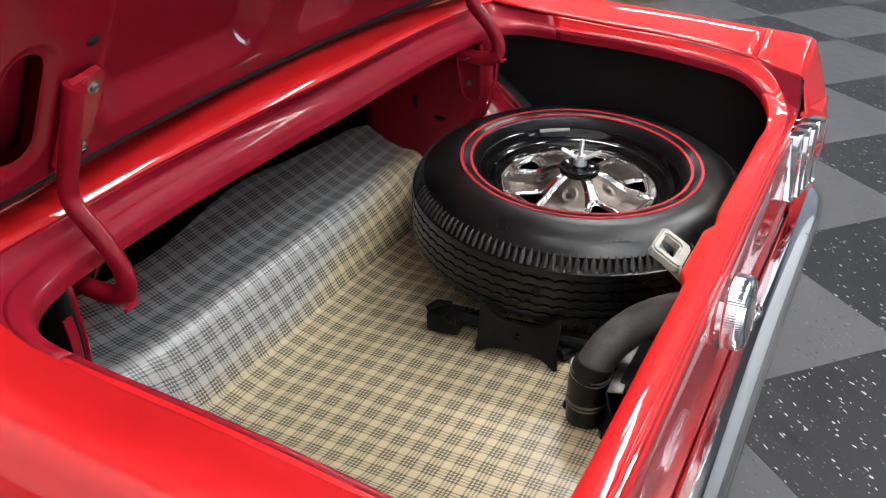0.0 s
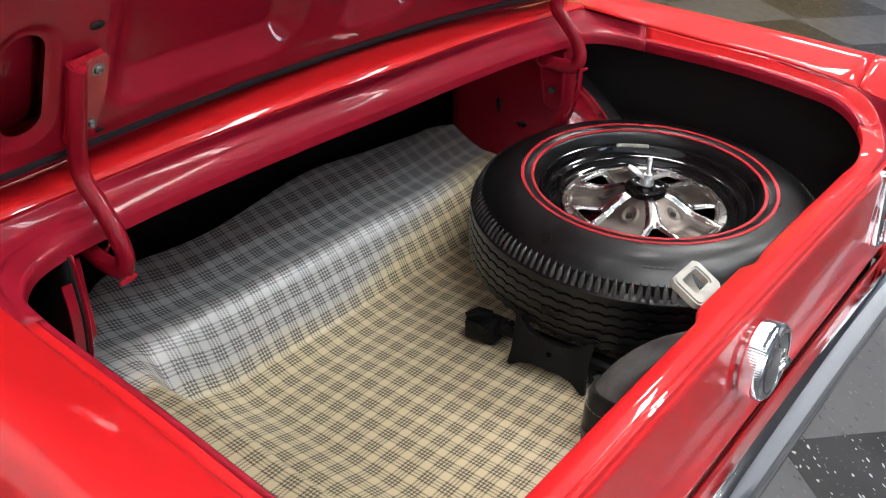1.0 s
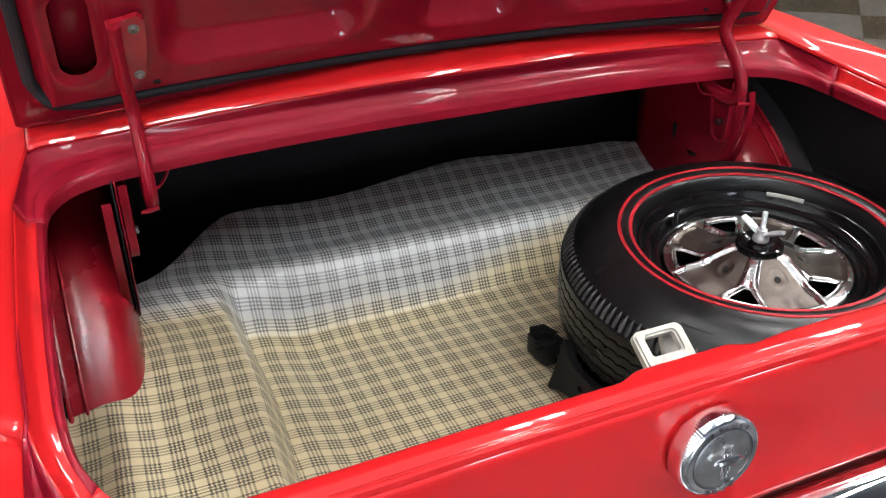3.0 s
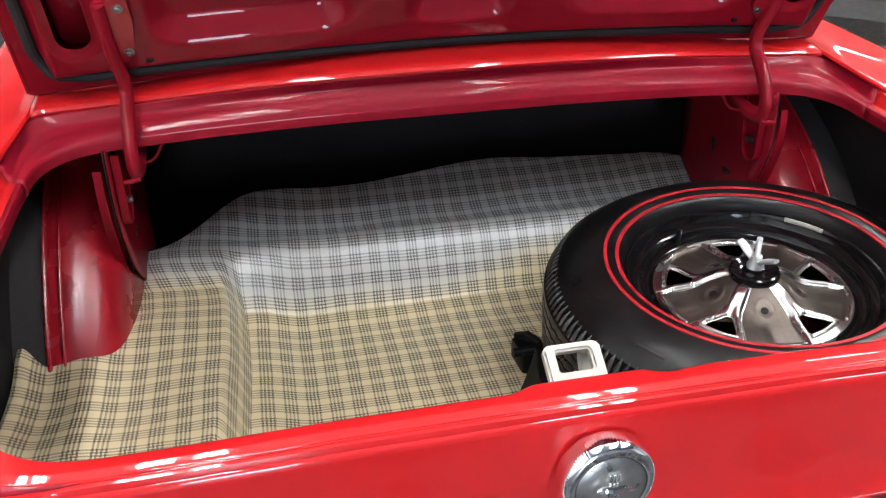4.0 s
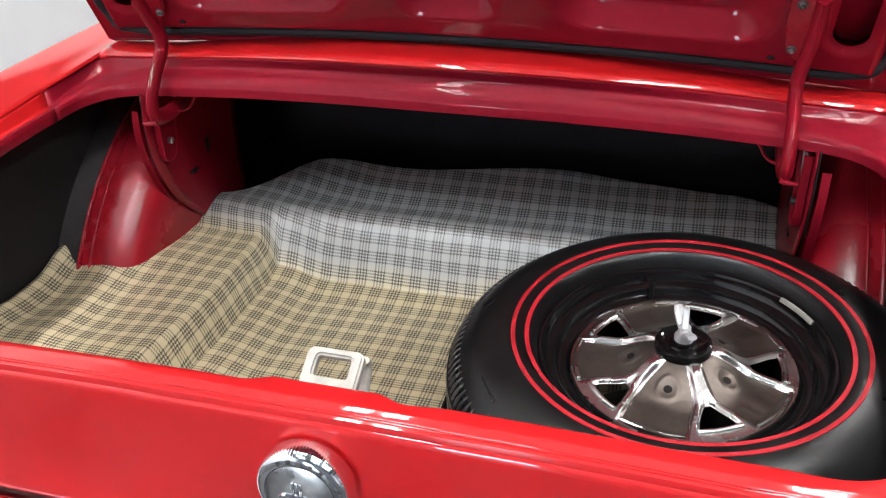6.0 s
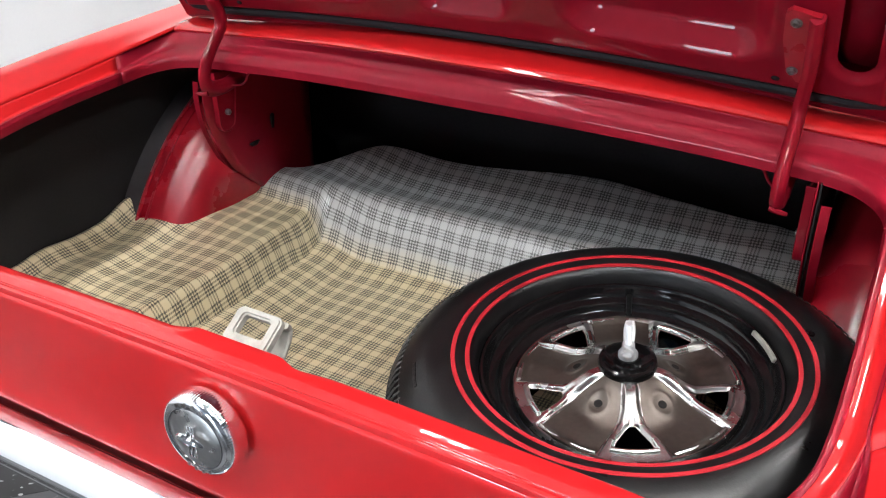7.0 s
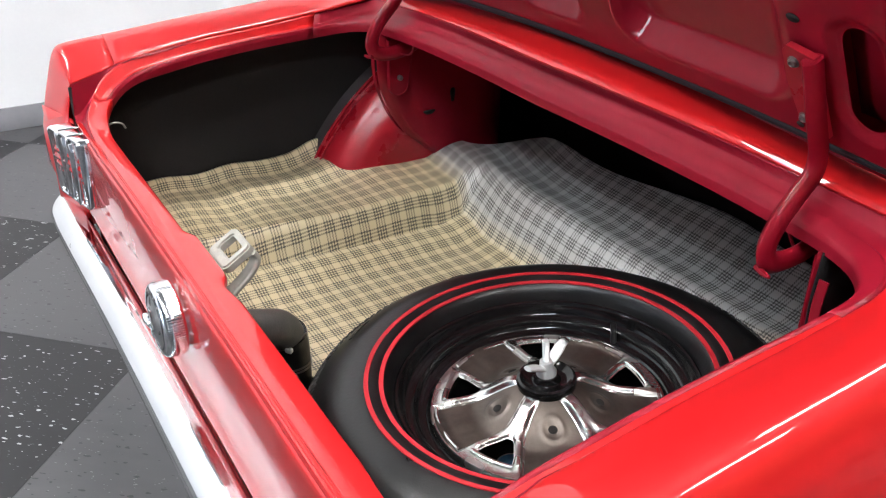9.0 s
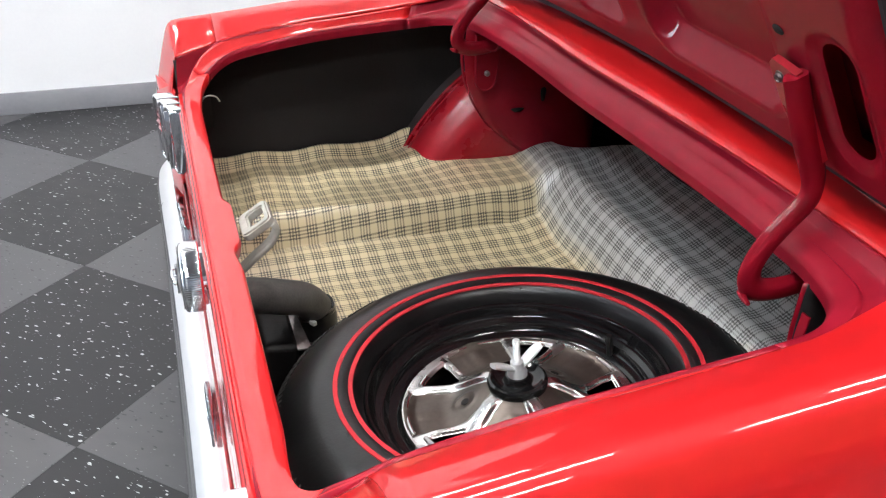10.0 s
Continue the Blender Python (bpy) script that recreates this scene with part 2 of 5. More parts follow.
    nt.links.new(uv.outputs[0], fine.inputs["Vector"])
    hgt = calc("ADD", calc("MULTIPLY", tw2, 0.5), fine.outputs[0])
    bp = N(nt, "Bump", Strength=0.4, Distance=0.0006)
    nt.links.new(hgt, bp.inputs["Height"])
    nt.links.new(bp.outputs[0], p.inputs["Normal"])
    nt.links.new(bp.outputs[0], p.inputs["Coat Normal"])
    return m


PLAID = 0.036
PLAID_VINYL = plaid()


# ---- mesh tools ----
def part(name, bm, material, parent=None, label="", angle=35.0, thick=0.0, m=None):
    """Links a bmesh as one mesh object under a thing or a part."""
    me = bpy.data.meshes.new(name)
    bmesh.ops.remove_doubles(bm, verts=bm.verts, dist=1e-6)
    if not thick:
        bmesh.ops.recalc_face_normals(bm, faces=bm.faces)
    bm.to_mesh(me)
    bm.free()
    for f in me.polygons:
        f.use_smooth = True
    me.set_sharp_from_angle(angle=radians(angle))
    me.materials.append(material)
    ob = new(name, me)
    ob.parent = parent
    if m is not None:
        ob.matrix_basis = m
    if thick:
        s = ob.modifiers.new("thickness", "SOLIDIFY")
        s.thickness, s.offset = thick, 0.0
    if label:
        tagged(ob, label)
    return ob


def thing(name, label, category, at=(0, 0, 0), group="", kind=""):
    ob = new(name)
    ob.matrix_basis = Matrix.Translation(at)
    ob.empty_display_size = 0.05
    return tagged(ob, label, category, group, kind)


def spline(pts, n):
    """n points along a Catmull-Rom curve through pts."""
    p = np.array(pts, float)
    q = np.vstack([2 * p[0] - p[1], p, 2 * p[-1] - p[-2]])
    k = len(p) - 1
    out = []
    for u in np.linspace(0, k, n):
        i = min(int(u), k - 1)
        f = u - i
        a, b, c, d = q[i : i + 4]
        out.append(0.5 * (2 * b + (c - a) * f + (2 * a - 5 * b + 4 * c - d) * f * f + (3 * b - a - 3 * c + d) * f**3))
    return np.array(out)


def smooth(a, b, v):
    t = min(max((v - a) / (b - a), 0.0), 1.0)
    return t * t * (3 - 2 * t)


def lerp(keys, v):
    """Piecewise linear value of rows (at, value...) at v."""
    k = np.array(keys, float)
    return [float(np.interp(v, k[:, 0], k[:, c])) for c in range(1, k.shape[1])]


def sheet(rows, closed_u=False, closed_v=False, bm=None):
    """A grid of quads through rows of points."""
    bm = bm or bmesh.new()
    vs = [[bm.verts.new(Vector(p)) for p in row] for row in rows]
    nu, nv = len(vs), len(vs[0])
    for i in range(nu if closed_u else nu - 1):
        for j in range(nv if closed_v else nv - 1):
            a, b = vs[i], vs[(i + 1) % nu]
            q = [a[j], b[j], b[(j + 1) % nv], a[(j + 1) % nv]]
            if len(set(q)) == 4:
                bm.faces.new(q)
    return bm


def tube(path, radius, seg=14, bm=None, flat=1.0, closed=False):
    """A pipe along a path; radius may be one number or a number for each point."""
    bm = bm or bmesh.new()
    p = np.array(path, float)
    rad = np.full(len(p), radius) if np.isscalar(radius) else np.array(radius, float)
    tan = np.gradient(p, axis=0)
    tan /= np.linalg.norm(tan, axis=1)[:, None]
    up = np.array([0, 0, 1.0]) if abs(tan[0][2]) < 0.9 else np.array([1.0, 0, 0])
    u = np.cross(up, tan[0])
    u /= np.linalg.norm(u)
    rings = []
    for k in range(len(p)):
        u = u - tan[k] * (u @ tan[k])
        u /= np.linalg.norm(u)
        v = np.cross(tan[k], u)
        rings.append([bm.verts.new(p[k] + rad[k] * (math.cos(a) * u + flat * math.sin(a) * v)) for a in np.linspace(0, 2 * math.pi, seg, endpoint=False)])
    n = len(rings)
    for k in range(n if closed else n - 1):
        for j in range(seg):
            bm.faces.new([rings[k][j], rings[(k + 1) % n][j], rings[(k + 1) % n][(j + 1) % seg], rings[k][(j + 1) % seg]])
    if not closed:
        bm.faces.new(rings[0][::-1])
        bm.faces.new(rings[-1])
    return bm


def strap(path, across, width, thick, bm=None, soft=False):
    """A flat bar along a path in a plane; across is the bar's width direction."""
    bm = bm or bmesh.new()
    p = np.array(path, float)
    w = np.array(across, float)
    tan = np.gradient(p, axis=0)
    tan /= np.linalg.norm(tan, axis=1)[:, None]
    rings = []
    for k in range(len(p)):
        n = np.cross(tan[k], w)
        n /= np.linalg.norm(n)
        c = (0.44 if soft else 0.30) * min(width, thick)
        hw, ht = width / 2, thick / 2
        ring = [(-hw + c, -ht), (hw - c, -ht), (hw, -ht + c), (hw, ht - c), (hw - c, ht), (-hw + c, ht), (-hw, ht - c), (-hw, -ht + c)]
        rings.append([bm.verts.new(p[k] + a * w + b * n) for a, b in ring])
    for k in range(len(rings) - 1):
        for j in range(8):
            bm.faces.new([rings[k][j], rings[k + 1][j], rings[k + 1][(j + 1) % 8], rings[k][(j + 1) % 8]])
    bm.faces.new(rings[0][::-1])
    bm.faces.new(rings[-1])
    return bm


def lathe(profile, seg=96, bm=None, bend=None):
    """Turns (r, z) points round z. bend(r, z, angle) may shift a point."""
    bm = bm or bmesh.new()
    rings = []
    for r, z in profile:
        ring = []
        for a in np.linspace(0, 2 * math.pi, seg, endpoint=False):
            rr, zz = bend(r, z, a) if bend else (r, z)
            ring.append(bm.verts.new((rr * math.cos(a), rr * math.sin(a), zz)))
        rings.append(ring)
    for k in range(len(rings) - 1):
        for j in range(seg):
            bm.faces.new([rings[k][j], rings[k + 1][j], rings[k + 1][(j + 1) % seg], rings[k][(j + 1) % seg]])
    return bm


def close_ends(bm):
    """Fills the open borders of a turned or drawn shape."""
    edges = [e for e in bm.edges if e.is_boundary]
    bmesh.ops.holes_fill(bm, edges=edges, sides=0)
    return bm


def block(size, bevel=0.003, m=None, bm=None, seg=2):
    """A bevelled box about its centre, at the pose m."""
    own = bmesh.new()
    bmesh.ops.create_cube(own, size=1.0)
    bmesh.ops.scale(own, vec=size, verts=own.verts)
    if bevel:
        bmesh.ops.bevel(own, geom=own.edges[:], offset=bevel, segments=seg, affect="EDGES", profile=0.5)
    if m is not None:
        bmesh.ops.transform(own, matrix=m, verts=own.verts)
    if bm is None:
        return own
    me = bpy.data.meshes.new("tmp")
    own.to_mesh(me)
    own.free()
    bm.from_mesh(me)
    bpy.data.meshes.remove(me)
    return bm


def moved(bm, m):
    bmesh.ops.transform(bm, matrix=m, verts=bm.verts)
    return bm


def plate(outline, thick, holes=(), bm=None):
    """A flat plate from a 2D outline in local xy, thick along z, with holes (lists of points), bridged ring by ring."""
    bm = bm or bmesh.new()
    loops = [outline, *holes]
    edges = []
    for loop in loops:
        vs = [bm.verts.new((x, y, 0)) for x, y in loop]
        edges += [bm.edges.new((vs[i], vs[(i + 1) % len(vs)])) for i in range(len(vs))]
    fill = bmesh.ops.triangle_fill(bm, use_beauty=True, use_dissolve=False, edges=edges)
    faces = [g for g in fill["geom"] if isinstance(g, bmesh.types.BMFace)]
    ext = bmesh.ops.extrude_face_region(bm, geom=faces)
    bmesh.ops.translate(bm, vec=(0, 0, thick), verts=[g for g in ext["geom"] if isinstance(g, bmesh.types.BMVert)])
    return bm


def round_rect(w, h, r, n=5, at=(0, 0)):
    pts = []
    for cx, cy, a0 in ((w / 2 - r, h / 2 - r, 0), (-w / 2 + r, h / 2 - r, 90), (-w / 2 + r, -h / 2 + r, 180), (w / 2 - r, -h / 2 + r, 270)):
        for k in range(n + 1):
            a = radians(a0 + 90 * k / n)
            pts.append((at[0] + cx + r * math.cos(a), at[1] + cy + r * math.sin(a)))
    return pts


# ---- the room ----
CEIL_Z = 4.8
ROOM = (-2.97, 8.6, -8.2, 10.5)  # x0, x1, y0, y1


def wall(name, size, at, material=None, label="pale blue-grey painted showroom wall"):
    return tagged(part(name, block(size, 0.0, Matrix.Translation(at)), material or GREY_WALL), label, "wall", kind="structure")


x0, x1, y0, y1 = ROOM
wall("wall_west", (0.15, y1 - y0, CEIL_Z), (x0 - 0.075, (y0 + y1) / 2, CEIL_Z / 2), WHITE_WALL, "smooth white painted showroom wall")
SPLIT_Y, PALE_Y = 2.3, -3.8
# unseen stretch made white to brighten the bumper's reflection
wall("wall_east_near", (0.15, PALE_Y - y0, CEIL_Z), (x1 + 0.075, (y0 + PALE_Y) / 2, CEIL_Z / 2), WHITE_WALL, "unseen plain white wall, added for the bumper to reflect")
wall("wall_east", (0.15, SPLIT_Y - PALE_Y, CEIL_Z), (x1 + 0.075, (PALE_Y + SPLIT_Y) / 2, CEIL_Z / 2), SLATE_WALL, "slate blue-grey painted showroom wall")
# unseen ochre stand-in for whatever yellow thing the far tiles mirror
wall("wall_east_far", (0.15, y1 - SPLIT_Y, CEIL_Z), (x1 + 0.075, (SPLIT_Y + y1) / 2, CEIL_Z / 2), OCHRE_WALL, "unseen ochre wall, added to give the floor its yellow reflection")
wall("wall_north", (x1 - x0, 0.15, CEIL_Z), ((x0 + x1) / 2, y1 + 0.075, CEIL_Z / 2), DARK_WALL, "plain charcoal painted showroom wall")
# the south wall, with a glazed door to the daylight
DOOR_X, DOOR_W, DOOR_H = -1.1, 1.3, 2.3
da, db = DOOR_X - DOOR_W / 2, DOOR_X + DOOR_W / 2
south = bmesh.new()
block((da - x0, 0.15, CEIL_Z), 0.0, Matrix.Translation(((x0 + da) / 2, y0 - 0.075, CEIL_Z / 2)), south)
block((x1 - db, 0.15, CEIL_Z), 0.0, Matrix.Translation(((x1 + db) / 2, y0 - 0.075, CEIL_Z / 2)), south)
block((DOOR_W, 0.15, CEIL_Z - DOOR_H), 0.0, Matrix.Translation((DOOR_X, y0 - 0.075, (CEIL_Z + DOOR_H) / 2)), south)
tagged(part("wall_south", south, GREY_WALL), "pale blue-grey painted showroom wall", "wall", kind="structure")
door = thing("door_1", "glazed entrance door with bright daylight behind it", "door", (DOOR_X, y0 - 0.05, 0), kind="structure")
leaf = plate(round_rect(DOOR_W, DOOR_H, 0.002, 1, (0, DOOR_H / 2)), 0.04, [round_rect(DOOR_W - 0.16, DOOR_H - 0.2, 0.01, 3, (0, DOOR_H / 2))])
part("door_frame", moved(leaf, pose(0, 0, 0, 90, 0, 0)), STEEL, door)
part("backdrop", block((DOOR_W, 0.01, DOOR_H), 0.0, Matrix.Translation((0, -0.06, DOOR_H / 2))), DAYLIGHT, door, "bright overcast daylight outside")
ceiling = part("ceiling", block((x1 - x0 + 0.3, y1 - y0 + 0.3, 0.1), 0.0, Matrix.Translation(((x0 + x1) / 2, (y0 + y1) / 2, CEIL_Z + 0.05))), CEIL)
tagged(ceiling, "plain dark grey showroom ceiling", "ceiling", kind="structure")
base_bm = bmesh.new()
block((0.012, y1 - y0, 0.10), 0.003, Matrix.Translation((x0 + 0.006, (y0 + y1) / 2, 0.05)), base_bm)
tagged(part("baseboard", base_bm, BASEBOARD), "grey vinyl cove base along the white wall", "baseboard", kind="structure")


def ceiling_light(at, glowing, label):
    """High-bay fitting: two banks of three slim tubes under a white reflector tray."""
    t = thing("ceiling_light", label, "ceiling light", at, "ceiling lights")
    tray = bmesh.new()
    block((0.44, 1.24, 0.05), 0.006, Matrix.Translation((0, 0, -0.027)), tray)
    block((0.06, 1.20, 0.03), 0.006, Matrix.Translation((0, 0, -0.06)), tray)
    part("tray", tray, WHITE_WALL, t)
    for x in (-0.165, -0.115, -0.065, 0.065, 0.115, 0.165):
        part("tube", tube([(x, y, -0.072) for y in (-0.58, 0.0, 0.58)], 0.009, 10), glowing, t, "glowing white fluorescent tube")
    return t


LAMPS_X = (-1.1, 1.4, 3.9)
for glowing, label, rows_y in (
    (TUBE, "white high-bay ceiling light with six glowing slim tubes", (-1.7, 0.8, 3.3, 5.8)),
    (TUBE_COOL, "white high-bay ceiling light with six cool glowing tubes", (-3.1,)),
):
    lamp = None
    for lx in LAMPS_X:
        for ly in rows_y:
            if lx < 0 and ly > 1:
                continue
            lamp = copy_thing(lamp, pose(lx, ly, CEIL_Z)) if lamp else ceiling_light((lx, ly, CEIL_Z), glowing, label)

# ---- the car ----
car = thing("car", "bright red vintage coupe with its boot lid open", "car")
MIR = Matrix.Diagonal((-1, 1, 1, 1))


def both(name, make, material, parent=None, label="", angle=35.0, thick=0.0):
    """A part and its mirror image on the other flank."""
    out = []
    for s in (1, -1):
        bm = make()
        if s < 0:
            bmesh.ops.transform(bm, matrix=MIR, verts=bm.verts)
            bmesh.ops.reverse_faces(bm, faces=bm.faces)
        out.append(part(name, bm, material, parent or car, label, angle, thick))
    return out


# rim of the boot opening, half a turn from the tail's middle round the right flank to the front's middle:
# edge x y z, channel bottom x y z, step top x y z
RIM = [
    (0.00, 0.083, 0.803, 0.00, 0.062, 0.806, 0.00, 0.052, 0.801),
    (0.25, 0.083, 0.802, 0.25, 0.062, 0.805, 0.25, 0.052, 0.800),
    (0.45, 0.084, 0.797, 0.45, 0.063, 0.800, 0.45, 0.053, 0.795),
    (0.545, 0.086, 0.800, 0.555, 0.065, 0.801, 0.560, 0.055, 0.797),
    (0.595, 0.097, 0.822, 0.608, 0.074, 0.815, 0.614, 0.064, 0.815),
    (0.620, 0.125, 0.850, 0.634, 0.108, 0.845, 0.645, 0.100, 0.862),
    (0.628, 0.165, 0.872, 0.646, 0.160, 0.868, 0.659, 0.155, 0.890),
    (0.630, 0.23, 0.885, 0.650, 0.23, 0.882, 0.662, 0.23, 0.903),
    (0.631, 0.32, 0.898, 0.650, 0.32, 0.895, 0.662, 0.32, 0.914),
    (0.631, 0.42, 0.907, 0.650, 0.42, 0.905, 0.662, 0.42, 0.922),
    (0.629, 0.53, 0.914, 0.650, 0.54, 0.914, 0.661, 0.55, 0.936),
    (0.622, 0.585, 0.919, 0.646, 0.62, 0.926, 0.657, 0.635, 0.947),
    (0.592, 0.622, 0.925, 0.618, 0.664, 0.938, 0.638, 0.678, 0.957),
    (0.545, 0.638, 0.929, 0.560, 0.674, 0.945, 0.575, 0.683, 0.961),
    (0.48, 0.645, 0.931, 0.49, 0.677, 0.950, 0.50, 0.681, 0.965),
    (0.36, 0.645, 0.937, 0.36, 0.674, 0.960, 0.36, 0.667, 0.977),
    (0.18, 0.636, 0.944, 0.18, 0.661, 0.970, 0.18, 0.645, 0.989),
    (0.00, 0.628, 0.947, 0.00, 0.653, 0.974, 0.00, 0.634, 0.993),
]
FLIP = np.array([-1, 1, 1] * 3)
round_trip = [np.array(RIM[1]) * FLIP, *RIM, np.array(RIM[-2]) * FLIP]
rim = spline(round_trip, (len(RIM) + 1) * 6 + 1)[6:-6]


def rim_sheet(stations, ledge=False, cols=slice(None)):
    rows = []
    for r in stations:
        e, f, w = Vector(r[0:3]), Vector(r[3:6]), Vector(r[6:9])
        if e.y < 0.12:
            # the lip is wider round the latch
            e = e + Vector((0, 0.0105, 0.0008)) * smooth(-0.085, -0.048, e.x) * smooth(0.105, 0.065, e.x) + Vector((0, 0.0055, 0)) * smooth(0.09, 0.16, e.x) * smooth(0.56, 0.46, e.x)
        out = (f - e)
        flat = Vector((out.x, out.y, 0)).normalized()
        hem = e + Vector((0, 0, -0.020)) + flat * 0.002
        under = hem + flat * 0.004 + Vector((0, 0, 0.001))
        if ledge:
            up = Vector((0, 0, 0.0032)) * smooth(0.50, 0.62, e.y)
            rows.append([under, hem, e + Vector((0, 0, -0.007)), e + Vector((0, 0, -0.004)) + flat * 0.0006, e + flat * 0.0025, e + out * 0.12 + up * 0.2, e + out * 0.46 + up, e + out * 0.52 + up * 0.9, e + out * 0.60 - up * 0.2, e + out * 0.68 - up * 0.3, f - out * 0.13, f - out * 0.04 + (w - f) * 0.05, f + (w - f) * 0.16, f + (w - f) * 0.8, w])
            continue
        rows.append([under, hem, e + Vector((0, 0, -0.007)), e + Vector((0, 0, -0.004)) + flat * 0.0006, e + flat * 0.0025 - Vector((0, 0, 0.0007)), e + out * 0.2, e + out * 0.6, f - out * 0.13, f - out * 0.04 + (w - f) * 0.05, f + (w - f) * 0.16, f + (w - f) * 0.8, w])
    return sheet([row[cols] for row in rows])


SPLIT = 27
FLANK = 60
left = [r * FLIP for r in rim]
# finer steps along the tail's middle, for the wider part of the lip
tail_mid = [np.array([x, 0.083, 0.803, x, 0.062, 0.806, x, 0.052, 0.801]) for x in np.linspace(-0.15, 0.15, 61)]
right_rest, left_rest = [r for r in rim[:SPLIT + 1] if r[0] > 0.152], [r for r in left[:SPLIT + 1] if r[0] < -0.152]
part("rear_lip", rim_sheet(left_rest[::-1] + tail_mid + right_rest), RED, car, "bright red rolled lip along the tail", 40, thick=0.0012)
part("opening_flange", rim_sheet(list(rim[FLANK:]) + left[-2 : FLANK - 1 : -1], True), RED_JAMB_SHADE, car, "crimson painted drip channel along the deck", 40, thick=0.0012)
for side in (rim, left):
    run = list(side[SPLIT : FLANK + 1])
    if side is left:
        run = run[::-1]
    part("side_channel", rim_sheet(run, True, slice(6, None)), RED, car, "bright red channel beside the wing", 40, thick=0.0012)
    # crimson on the hem stands for shade on its upright face
    part("side_hem", rim_sheet(run, True, slice(0, 7)), RED_JAMB_SHADE, car, "rolled edge of the opening, darkened to crimson for shade", 40, thick=0.0012)


def crest(y):
    return lerp([(0.0, 0.895), (0.034, 0.905), (0.048, 0.9135), (0.072, 0.919), (0.115, 0.9237), (0.165, 0.928), (0.31, 0.943), (0.373, 0.947), (0.508, 0.959), (0.64, 0.967), (0.80, 0.976), (1.2, 0.99), (1.7, 0.99)], y)[0]


def step_top(y):
    """Inner border of the quarter panel: follows the channel, then the top of the end cap's inner wall."""
    side = [(r[7], r[6], r[8]) for r in RIM if 0.15 <= r[7] <= 0.66 and r[6] > 0.6]
    side = [(0.036, 0.665, 0.854), (0.05, 0.665, 0.858), (0.113, 0.664, 0.876), (0.132, 0.662, 0.884)] + side[:-1] + [(0.69, 0.636, 0.962), (0.75, 0.640, 0.972), (1.7, 0.640, 0.995)]
    return lerp(side, y)


def section(y):
    """The wing's cross-section, from its inner crease over the crest and down the flank."""
    xi, zi = step_top(y)
    wide = 0.05 * smooth(0.15, 0.27, y)
    near = [y + wide * k / 3 for k in range(-3, 4)]
    zc = sum(crest(q) for q in near) / 7
    xm, zm = (sum(step_top(q)[k] for q in near) / 7 for k in (0, 1))
    up = zc - zm
    a = [(xi + 0.003, zi + 0.005), (xm + 0.020, zm + 0.42 * up), (xm + 0.045, zm + 0.77 * up), (0.724, zc - 0.06 * up), (0.741, zc - 0.001), (0.755, zc - 0.010), (0.765, zc - 0.028), (0.776, zc - 0.062), (0.791, 0.79), (0.800, 0.70), (0.794, 0.56), (0.76, 0.44)]
    return np.vstack([(xi, zi), (xi + 0.0008, zi + 0.0025), spline(a, 44)])


def quarter():
    ys = list(np.linspace(0.1335, 0.7, 26)) + [0.8, 0.95, 1.2, 1.7]
    return sheet([[(x, y, z) for x, z in section(y)] for y in ys])


def end_y(x, z):
    """The raked plane in which the wing ends."""
    return max(0.050 - 0.22 * (x - 0.665) + 0.19 * (z - 0.858), 0.0) + 0.08 * smooth(0.665, 0.60, z)


def tail_cap():
    """Cast extension that ends the quarter panel beside the tail lamp."""
    rows = []
    for f in (0.0, 0.012, 0.04, 0.09, 0.16, 0.26, 0.4, 0.55, 0.7, 0.85, 1.0):
        row = []
        for x, z in section(0.05 + 0.082 * f):
            ye = end_y(x, z)
            inset = 0.007 * (1 - min(f / 0.09, 1.0)) ** 2 * smooth(0.666, 0.70, x)
            row.append((x - inset * smooth(0.70, 0.75, x), ye + f * (0.1331 - ye), z - inset * 0.8))
        rows.append(row)
    bm = sheet(rows)
    # flat end face, down to the lamp
    first = rows[0]
    n = len(first)
    face = [first]
    for q in (0.06, 0.3, 0.6, 1.0):
        line = []
        for k, (x, y, z) in enumerate(first):
            xi = 0.667
            x2, z2 = x + (xi - x) * q, z + (min(z, 0.85 - 0.26 * k / n) - z) * q
            line.append((x2, end_y(x2, z2) - 0.0015, z2))
        face.append(line)
    sheet(face, bm=bm)
    return bm


both("quarter_panel", quarter, RED, label="glossy red rear wing panel", thick=0.0012)
both("wing_end_cap", tail_cap, RED, label="red wing end cap with a raked end face", thick=0.0012)


def corner_trough():
    """Sunken gutter between the lip and the wing end cap, with the cap's upright inner wall."""
    rows = []
    for r in rim[14:50]:
        w = Vector(r[6:9])
        y = min(max(0.037, w.y + 0.010 * smooth(0.10, 0.05, w.y) - 0.018 * smooth(0.12, 0.06, w.y)), 0.16)
        xi, zi = step_top(max(y, 0.05))
        zb = min(lerp([(0.036, 0.790), (0.06, 0.803), (0.085, 0.832), (0.11, 0.862), (0.135, 0.886), (0.17, 0.90)], y)[0], zi - 0.0005)
        top, low = Vector((xi + 0.0005, max(y, end_y(xi, zi) + 0.001), zi)), Vector((xi - 0.003, max(y, end_y(xi, zb) + 0.001), zb))
        d = min(0.010, 0.35 * (zi - zb) + 0.0015)
        rows.append([w, w.lerp(low, 0.25) - Vector((0, 0, 0.3 * d)), w.lerp(low, 0.55) - Vector((0, 0, d)), w.lerp(low, 0.85) - Vector((0, 0, 0.6 * d)), low, low.lerp(top, 0.1), low.lerp(top, 0.93), top])
    return sheet(rows)


# crimson instead of RED: the gutter's shade, put into its colour
both("corner_gutter", corner_trough, RED_JAMB_SHADE, label="red gutter at the corner of the opening", angle=45, thick=0.001)


